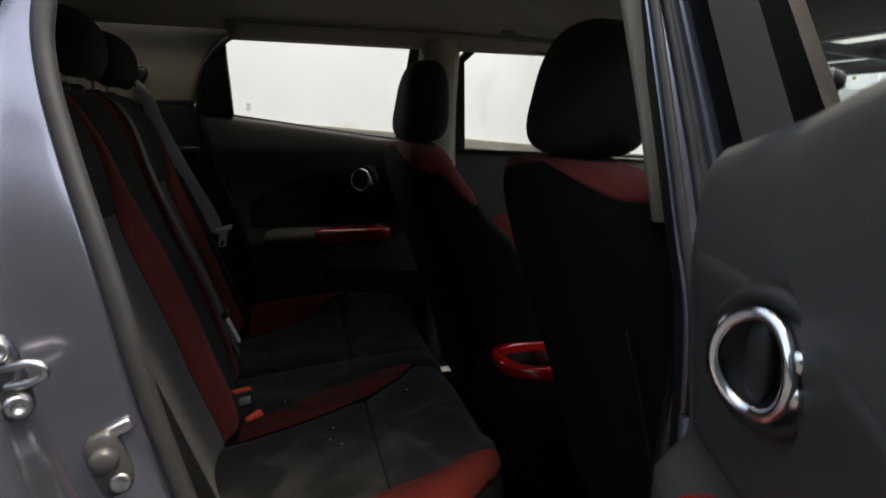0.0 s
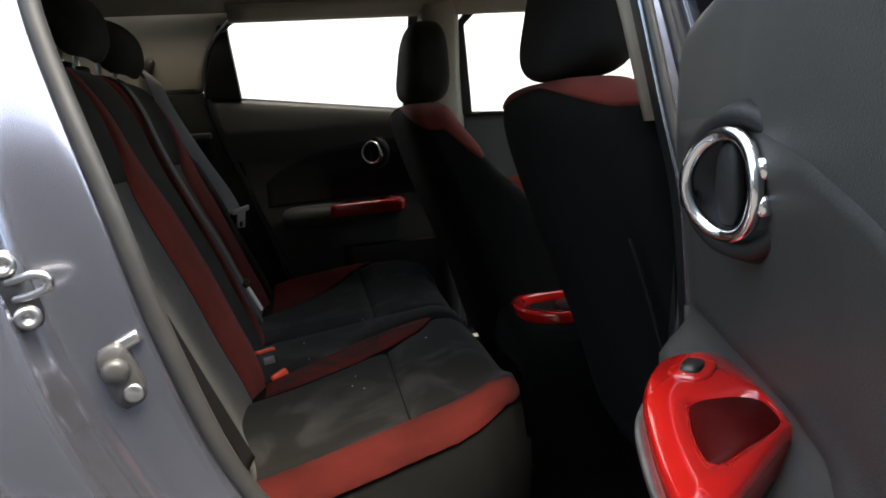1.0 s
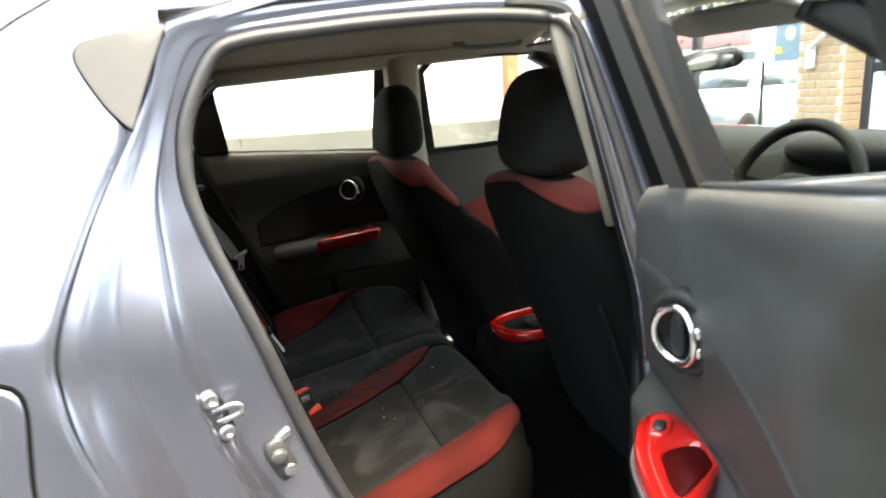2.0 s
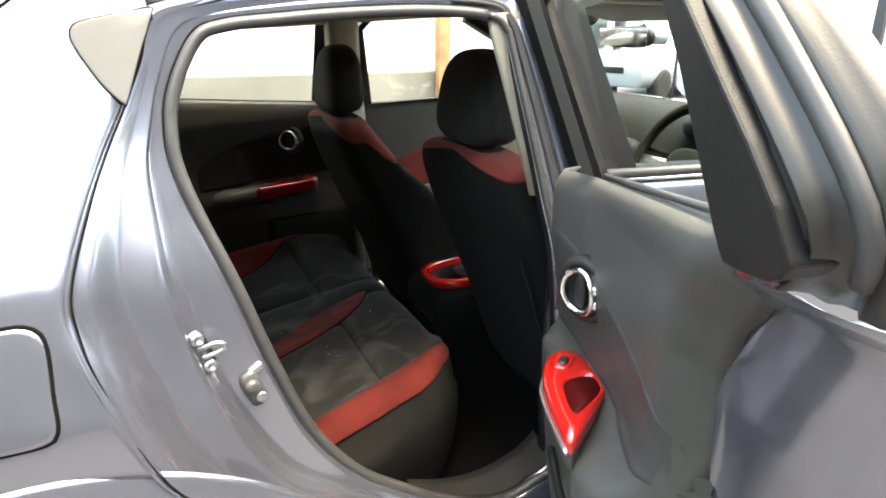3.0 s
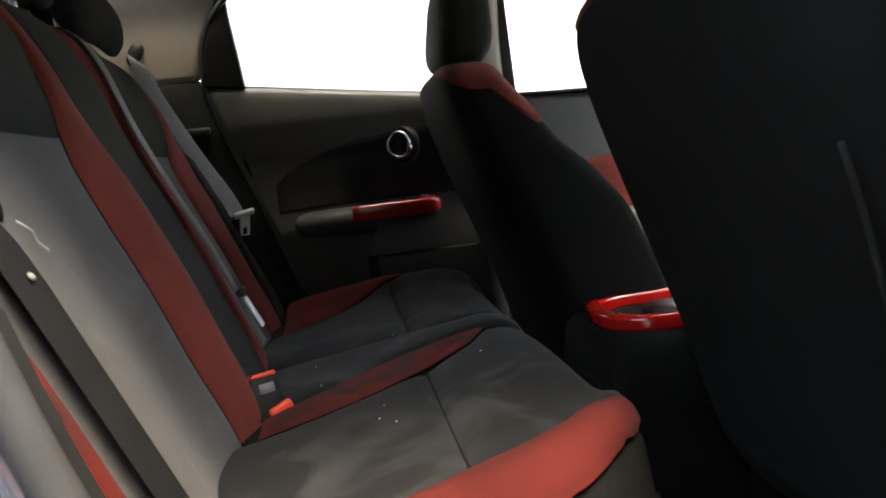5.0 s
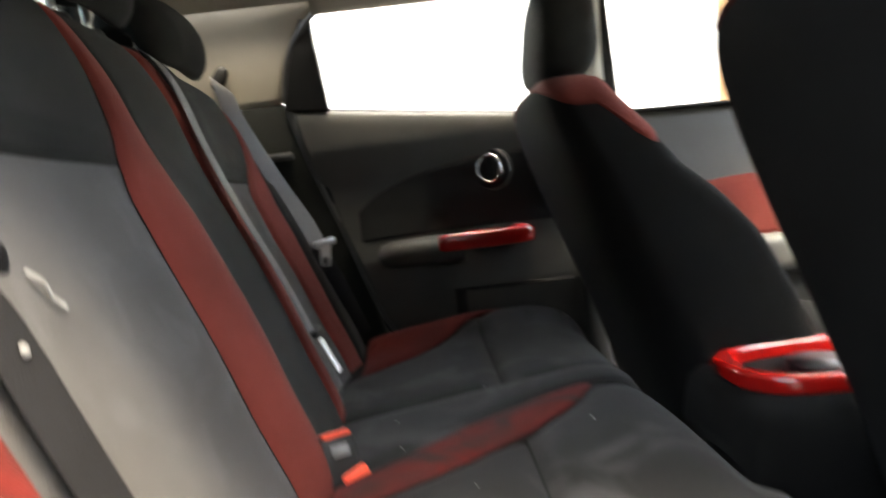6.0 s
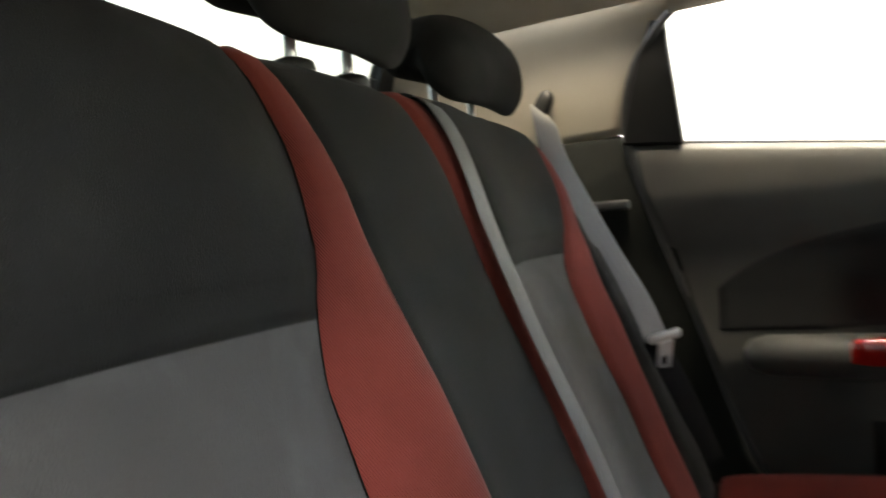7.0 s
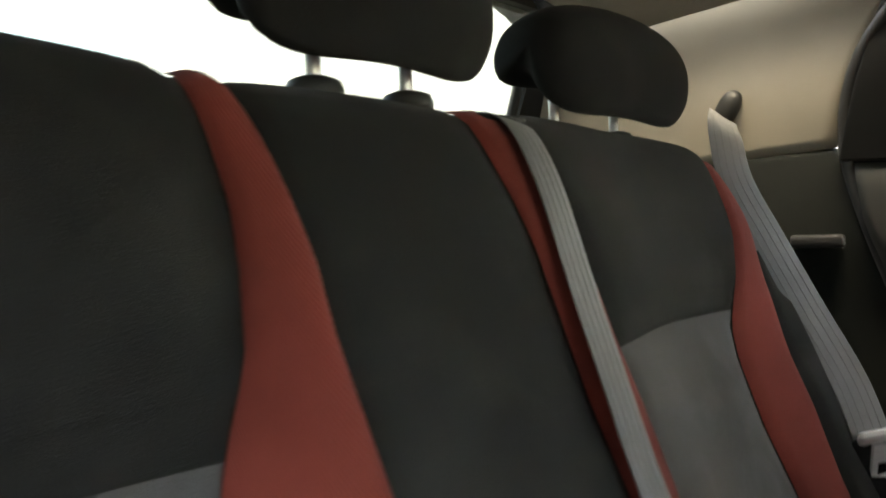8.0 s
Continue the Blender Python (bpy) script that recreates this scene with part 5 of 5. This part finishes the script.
for sg in (-1, 1):
    part("front_wing", sheet(lambda u, v: Vector((1.38 + 0.67 * u, sg * (0.72 + 0.13 * math.sin(math.pi / 2 * v)), 0.93 - 0.14 * u ** 2 - 0.55 * v)), np.linspace(0, 1, 12), np.linspace(0, 1, 12), 0.01), PAINT, car)
part("front_bumper", sell((2.05, 0, 0.6), (0.12, 0.84, 0.24), 4), PAINT, car)
part("far_outer_side", sheet(lambda u, v: Vector((1.4 - 2.7 * u, 0.78 + 0.09 * math.sin(math.pi * v), 0.3 + 0.73 * v)), np.linspace(0, 1, 20), np.linspace(0, 1, 12), 0.01), PAINT, car)
for sg in (-1, 1):
    vis = thing("sun_visor", "grey folded sun visor under the headliner", "sun visor", "sun visors")
    part("panel", box(0.17, 0.42, 0.016, pose(0.79, sg * 0.32, 1.352, 0, 14, 0), 0.007, 3), GREYTRIM, vis)
    part("pivot", tube([(0.72, sg * 0.52, 1.375), (0.72, sg * 0.40, 1.37)], 0.005, 8), GREYTRIM, vis)
console = thing("overhead_console", "dark overhead console with a small amber reading lamp", "console")
part("housing", sell((0.80, 0.0, 1.345), (0.07, 0.09, 0.035), 3), DASH, console)
part("lamp_lens", sell((0.762, -0.03, 1.316), (0.02, 0.02, 0.006), 2.6), mat("amber_lens", (0.8, 0.45, 0.12), 0.3, 0, 0.05, 20), console, "amber lamp lens")
mir = thing("rear_view_mirror", "black interior mirror on the windscreen", "mirror")
part("housing", sell((1.12, 0.12, 1.265), (0.02, 0.13, 0.034), 3), PLASTIC, mir)
part("mirror_glass", box(0.003, 0.235, 0.056, Matrix.Translation((1.100, 0.12, 1.265)), 0.001), CHROME, mir, "mirror glass")
part("stem", tube([(1.13, 0.12, 1.28), (1.16, 0.08, 1.30)], 0.009, 8), PLASTIC, mir)
for wx in (ARCH_X, 1.88):
    for sg in (-1, 1):
        wm = Matrix.Translation((wx, 0.75 * sg, 0.335 - 0.0647 * wx)) @ pose(0, 0, 0, 90 * sg, 0, 0)
        t = part("tyre", lathe([(0.21, -0.09), (0.30, -0.105), (0.325, -0.08), (0.33, 0), (0.325, 0.08), (0.30, 0.105), (0.21, 0.09)], 40, wm), TYRE, car)
        part("rim", lathe([(0.001, -0.06), (0.08, -0.07), (0.2, -0.075), (0.212, -0.085), (0.212, 0.08)], 32, wm), STEEL, car)

for ob in [o for o in scene.objects if o.parent is None and o.type in ("MESH", "EMPTY")]:
    ob.matrix_world = LEVEL @ ob.matrix_world

# ---- outside ----
CONCRETE = mat("asphalt", (0.075, 0.075, 0.075), 0.9, 0, 0.25, 3, 0.7, 60)
WALLW = mat("white_painted_brick", (0.80, 0.80, 0.77), 0.8, 0, 0.05, 3, 0.5, 40, stain=((0.62, 0.61, 0.56), 2.2, 0.62))
DADO = mat("grey_green_render", (0.12, 0.12, 0.10), 0.9, 0, 0.2, 4, 0.7, 60, stain=((0.2, 0.2, 0.17), 5, 0.6))
WOOD = mat("brown_timber", (0.34, 0.18, 0.08), 0.75, 0, 0.3, 14, 0.5, 90)
BRICK = mat("yellow_brown_brick", (0.42, 0.27, 0.15), 0.85, 0, 0.3, 9, 0.6, 90)
MORTAR = mat("pale_mortar", (0.5, 0.46, 0.38), 0.95, 0, 0.1, 20, 0.6, 90)
DARKWALL = mat("dark_blocker_wall", (0.11, 0.105, 0.10), 0.9, 0, 0.25, 2, 0.6, 60)
tagged(part("ground", sheet(lambda u, v: Vector((-60 + 120 * u, -60 + 120 * v, 0)), np.linspace(0, 1, 9), np.linspace(0, 1, 9)), CONCRETE, None), "dark asphalt yard", "ground", kind="structure")
tagged(part("wall_far", box(9.0, 0.2, 3.4, Matrix.Translation((-2.6, 2.02, 1.7)), 0.005), WALLW, None), "white painted masonry wall", "wall", kind="structure")
tagged(part("wall_far_dado", box(9.0, 0.05, 1.118, Matrix.Translation((-2.6, 1.905, 0.559)), 0.01), DADO, None), "grey-green rendered wall base with a rough top", "wall", kind="structure")
tagged(part("timber_post", box(0.075, 0.06, 2.6, Matrix.Translation((1.155, 1.85, 1.3)), 0.006), WOOD, None), "brown timber post fixed to the white wall", "post")
# unseen walls, added to block low sky and darken what the paint reflects
tagged(part("near_blocker_wall", box(24.0, 0.25, 4.2, Matrix.Translation((-2.0, -5.2, 2.1)), 0.01), DARKWALL, None), "unseen dark wall added to hold back side light", "wall", kind="structure")

tagged(part("front_blocker_wall", box(16.0, 0.3, 2.6, Matrix.Translation((11.5, -5.0, 1.3)), 0.01), DARKWALL, None), "unseen low dark wall added to limit light from the front", "wall", kind="structure")

# added to block bright sky that the door edge would reflect from the rear
tagged(part("rear_blocker_wall", box(0.3, 12.0, 1.5, Matrix.Translation((-7.0, -2.5, 0.75)), 0.01), mat("dark_rear_blocker", (0.10, 0.10, 0.095), 0.9, 0, 0.15, 2, 0.5, 40), None), "low dark grey wall added behind the car to darken reflections", "wall", kind="structure")

# brick pillar of the yard canopy, brick by brick
pil_x, pil_y = 5.2, 3.3
pillar = tagged(part("brick_pillar", box(0.42, 0.50, 2.72, Matrix.Translation((pil_x, pil_y, 1.36)), 0.004), MORTAR, None), "yellow-brown brick pillar beside the yard entrance", "pillar")
bm0 = box(0.104, 0.102, 0.065, None, 0.004, 1)
brick_me = bpy.data.meshes.new("brick")
bm0.to_mesh(brick_me)
bm0.free()
brick_me.materials.append(BRICK)
for row in range(36):
    z = 0.04 + 0.075 * row
    for face in range(3):
        for col in range(4):
            off = (col - 1.5) * 0.115
            if face == 0:
                m = Matrix.Translation((pil_x - 0.168, pil_y + off + (0.02 if row % 2 else -0.02), z)) @ pose(0, 0, 0, 0, 0, 90)
            elif face == 1:
                m = Matrix.Translation((pil_x + off * 0.85, pil_y - 0.206, z))
            else:
                m = Matrix.Translation((pil_x + off * 0.85, pil_y + 0.206, z))
            br = new("brick", brick_me)
            br.parent = pillar
            br.matrix_basis = m
# canopy over the far part of the yard
SHEET = mat("white_corrugated_sheet", (0.72, 0.73, 0.72), 0.5, 0.1, 0.06, 5)
nt = SHEET.node_tree
tl = nt.nodes.new("ShaderNodeBsdfTranslucent")
tl.inputs["Color"].default_value = (0.75, 0.77, 0.75, 1)
mx = nt.nodes.new("ShaderNodeMixShader")
mx.inputs[0].default_value = 0.6
nt.links.new(nt.nodes["Principled BSDF"].outputs[0], mx.inputs[1])
nt.links.new(tl.outputs[0], mx.inputs[2])
nt.links.new(mx.outputs[0], nt.nodes["Material Output"].inputs["Surface"])
BEAM = mat("dark_steel_beam", (0.03, 0.03, 0.032), 0.6, 0.3, 0.1, 9)
canopy = thing("canopy", "white corrugated canopy roof on dark steel beams", "canopy")
part("corrugated_sheet", sheet(lambda u, v: Vector((4.6 + 4.0 * u, 2.6 + 7.0 * v, 2.86 + 0.02 * math.sin(2 * math.pi * u * 26))), np.linspace(0, 1, 208), np.linspace(0, 1, 3), 0.002), SHEET, canopy)
for k in range(4):
    part("beam", box(0.12, 7.0, 0.2, Matrix.Translation((4.8 + 1.2 * k, 6.1, 2.74)), 0.005), BEAM, canopy)
for k in range(3):
    part("beam", box(4.0, 0.1, 0.12, Matrix.Translation((6.6, 3.3 + 2.6 * k, 2.66)), 0.005), BEAM, canopy)
part("post", box(0.12, 0.12, 2.7, Matrix.Translation((8.4, 9.2, 1.35)), 0.005), BEAM, canopy)
part("post", box(0.12, 0.12, 2.7, Matrix.Translation((4.8, 9.2, 1.35)), 0.005), BEAM, canopy)


brace = thing("diagonal_brace", "white painted diagonal brace fixed to the brick pillar", "brace")
part("strut", tube([(4.915, 3.36, 1.50), (4.89, 2.85, 1.88)], 0.022, 10), WHITE, brace)
part("foot_plate", box(0.06, 0.07, 0.22, Matrix.Translation((4.94, 3.37, 1.43)), 0.006), WHITE, brace)


def parked_car(name, label, x, y, turn, paint, length=4.2, height=1.45):
    c = thing(name, label, "car", "parked cars")
    half = 0.86
    k = height / 1.45
    prof = [(-length / 2, 0.35, 0.62), (-length / 2 + 0.08, 0.3, 0.78), (-length * 0.2, 0.26, 0.92), (0, 0.26, 0.95), (length * 0.25, 0.26, 0.97), (length / 2 - 0.05, 0.32, 0.9), (length / 2, 0.4, 0.6)]
    P7 = curve_pts(prof, 26)
    part("body", loft([[(px, s * half * w, lo + (hi * k - lo) * t) for s, w, t in ((-1, 0.86, 0), (-1, 0.98, 0.3), (-1, 1.0, 0.65), (-1, 0.92, 0.97), (-0.5, 0.8, 1.03), (0.5, 0.8, 1.03), (1, 0.92, 0.97), (1, 1.0, 0.65), (1, 0.98, 0.3), (1, 0.86, 0))] for px, lo, hi in P7]), paint, c)
    top = curve_pts([(-length * 0.24, 0.93), (-length * 0.08, 1.33), (0.1, 1.43), (length * 0.28, 1.40), (length * 0.42, 0.95)], 20)
    part("cabin", loft([[(px, -0.74, 0.9 * k), (px, -0.70 + 0.1 * (pz - 0.93), (0.9 + (pz - 0.9) * 0.85) * k), (px, -0.55, pz * k), (px, 0.55, pz * k), (px, 0.70 - 0.1 * (pz - 0.93), (0.9 + (pz - 0.9) * 0.85) * k), (px, 0.74, 0.9 * k)] for px, pz in top]), paint, c)
    DG = DARKGLASS
    part("windscreen", plate([(-length * 0.225, -0.62, 0.965 * k), (-length * 0.225, 0.62, 0.965 * k), (-length * 0.10, 0.54, 1.29 * k), (-length * 0.10, -0.54, 1.29 * k)], (-0.02, 0, 0.012)), DG, c)
    for s in (-1, 1):
        part("side_window", plate([(-length * 0.17, s * 0.735, 0.97 * k), (length * 0.34, s * 0.735, 0.98 * k), (length * 0.27, s * 0.67, 1.30 * k), (-length * 0.06, s * 0.67, 1.29 * k)], (0, s * 0.012, 0)), DG, c)
        part("headlamp", sell((-length / 2 + 0.12, s * 0.62, 0.68 * k), (0.1, 0.15, 0.07), 2.4), CHROME, c)
        for wx in (-length * 0.31, length * 0.31):
            w = part("wheel", lathe([(0.2, -0.1), (0.3, -0.1), (0.32, -0.06), (0.32, 0.06), (0.3, 0.1), (0.2, 0.1)], 28, Matrix.Translation((wx, s * 0.77, 0.32)) @ pose(0, 0, 0, 90, 0, 0)), TYRE, c)
            part("wheel_rim", lathe([(0.001, 0.07), (0.07, 0.085), (0.1, 0.05), (0.19, 0.08), (0.21, 0.09), (0.21, -0.09)], 20, Matrix.Translation((wx, s * 0.77, 0.32)) @ pose(0, 0, 0, 90 * s * -1, 0, 0)), STEEL, w)
    part("grille", box(0.03, 0.9, 0.12, Matrix.Translation((-length / 2 - 0.005, 0, 0.55 * k)), 0.01), PLASTIC, c)
    c.matrix_world = pose(x, y, 0, 0, 0, turn)
    return c


DARKGLASS = mat("dark_car_glass", (0.05, 0.06, 0.065), 0.06, 0, 0.05, 4, coat=0.5)
SILVER = mat("silver_car_paint", (0.58, 0.62, 0.63), 0.25, 0.15, 0.05, 4, coat=1.0)
ICE = mat("pale_blue_car_paint", (0.48, 0.64, 0.66), 0.25, 0.1, 0.05, 4, coat=1.0)
CARWHITE = mat("white_car_paint", (0.78, 0.78, 0.77), 0.25, 0, 0.03, 4, coat=1.0)
parked_car("silver_suv", "silver sport utility car parked nose towards the gate", 9.9, 9.6, 20, SILVER, 4.4, 1.62)
parked_car("blue_hatchback", "pale blue hatchback parked across the yard", 12.2, 9.6, 70, ICE)
parked_car("white_saloon", "white saloon car parked nose towards the gate", 10.2, 7.0, 25, CARWHITE, 4.5, 1.42)
parked_car("white_hatchback", "white hatchback parked behind the saloon", 15.5, 11.5, 80, CARWHITE, 4.1, 1.5)
# shop opposite with a pink fascia, a pale pole and a hedge tree
PINK = mat("faded_red_fascia", (0.55, 0.2, 0.2), 0.6, 0, 0.1, 2)
RENDER = mat("pale_render", (0.7, 0.69, 0.66), 0.85, 0, 0.08, 1.5, 0.4, 30)
shop = thing("shop", "pale rendered shop with a faded red fascia and dark windows", "building")
part("wall", box(24, 4, 6.5, pose(21.0, 22.0, 3.25, 0, 0, -42), 0.02), RENDER, shop)
SM = pose(21.0, 22.0, 0, 0, 0, -42)
part("fascia", box(6.0, 0.2, 0.9, SM @ Matrix.Translation((-2.5, -2.08, 3.0)), 0.02), PINK, shop, "faded red fascia board")
for k in range(6):
    part("window", box(1.5, 0.1, 1.7, SM @ Matrix.Translation((-9 + 3.1 * k, -2.03, 1.4)), 0.01), DARKGLASS, shop)
    part("window", box(1.3, 0.1, 1.3, SM @ Matrix.Translation((-9 + 3.1 * k, -2.03, 4.9)), 0.01), DARKGLASS, shop)
part("roof", box(25, 5, 0.3, SM @ Matrix.Translation((0, 0, 6.6)), 0.03), BEAM, shop)
pole = tagged(part("pole", lathe([(0.05, 0), (0.05, 4.6), (0.03, 4.7), (0.001, 4.7)], 12, Matrix.Translation((13.2, 11.6, 0))), WHITE, None), "tall white painted pole in the yard", "pole")
banner = thing("banner", "grey-blue advertising banner with round pale shapes", "sign")
part("board", box(0.02, 0.75, 0.62, Matrix.Translation((6.0, 4.75, 1.74)), 0.003), mat("grey_blue_vinyl", (0.22, 0.30, 0.36), 0.5, 0, 0.06, 5), banner)
part("white_panel", box(0.012, 0.3, 0.6, Matrix.Translation((5.992, 5.0, 1.745)), 0.001), WHITE, banner, "white panel")
for dy, dz, sx0, sz0 in ((-0.12, 0.18, 0.15, 0.06), (-0.12, 0.0, 0.075, 0.08)):
    part("disc", lathe([(1, 0.0), (1, 0.006), (0.85, 0.008), (0.001, 0.008)], 28, Matrix.Translation((5.987, 4.75 + dy, 1.74 + dz)) @ pose(0, 0, 0, 0, -90, 0) @ Matrix.Diagonal((sz0, sx0, 1, 1))), WHITE, banner, "pale round shape")
part("square", box(0.012, 0.09, 0.08, Matrix.Translation((5.987, 4.78, 1.56)), 0.001), mat("amber_print", (0.7, 0.5, 0.12), 0.6), banner, "amber square")
part("leg", tube([(6.02, 4.45, 0), (6.02, 4.45, 1.45)], 0.02, 8), BEAM, banner)
part("leg", tube([(6.02, 5.05, 0), (6.02, 5.05, 1.45)], 0.02, 8), BEAM, banner)
# garage gate leaf beside the pillar
gate = thing("gate", "dark framed gate leaf with pale panels", "gate")
for yy in (1.95, 2.95):
    part("stile", box(0.06, 0.08, 2.5, Matrix.Translation((5.2, yy, 1.25)), 0.004), BEAM, gate)
for zz in (0.1, 1.3, 2.45):
    part("rail", box(0.05, 1.0, 0.08, Matrix.Translation((5.2, 2.45, zz)), 0.004), BEAM, gate)
for zz, hh in ((0.7, 1.1), (1.87, 1.06)):
    part("panel", box(0.02, 0.92, hh, Matrix.Translation((5.2, 2.45, zz)), 0.003), RENDER, gate)
# tree beyond the yard
LEAF = mat("green_leaves", (0.07, 0.12, 0.03), 0.6, 0, 0.4, 3)
BARK = mat("grey_bark", (0.12, 0.09, 0.07), 0.9, 0, 0.3, 8, 0.8, 30)
tree = thing("tree", "leafy green street tree behind the parked cars", "tree")
tx, ty = 14.5, 16.5
part("trunk", loft([[(tx + r * math.cos(a), ty + r * math.sin(a), z) for a in np.linspace(0, 2 * math.pi, 10, endpoint=False)] for z, r in ((0, 0.2), (0.4, 0.15), (1.8, 0.12), (3.0, 0.09))]), BARK, tree)
rng = random.Random(3)
bm = bmesh.new()
for k in range(9):
    a = 2 * math.pi * k / 9
    tip = Vector((tx + math.cos(a) * (0.9 + 0.5 * rng.random()), ty + math.sin(a) * (0.9 + 0.5 * rng.random()), 3.2 + 1.6 * rng.random()))
    for _ in range(180):
        p = tip + Vector((rng.gauss(0, 0.42), rng.gauss(0, 0.42), rng.gauss(0, 0.36)))
        q = Euler((rng.random() * 6, rng.random() * 6, rng.random() * 6)).to_matrix()
        w = 0.08 + 0.06 * rng.random()
        bm.faces.new([bm.verts.new(p + q @ Vector(v)) for v in ((-w, 0, 0), (0, -w * 0.5, 0.01), (w, 0, 0), (0, w * 0.5, 0.01))])
part("crown", bm, LEAF, tree, "", False)
for k in range(5):
    a = 2 * math.pi * k / 5
    part("limb", tube([(tx, ty, 2.4 + 0.1 * k), (tx + 0.6 * math.cos(a), ty + 0.6 * math.sin(a), 3.4 + 0.2 * k)], 0.04, 8), BARK, tree)
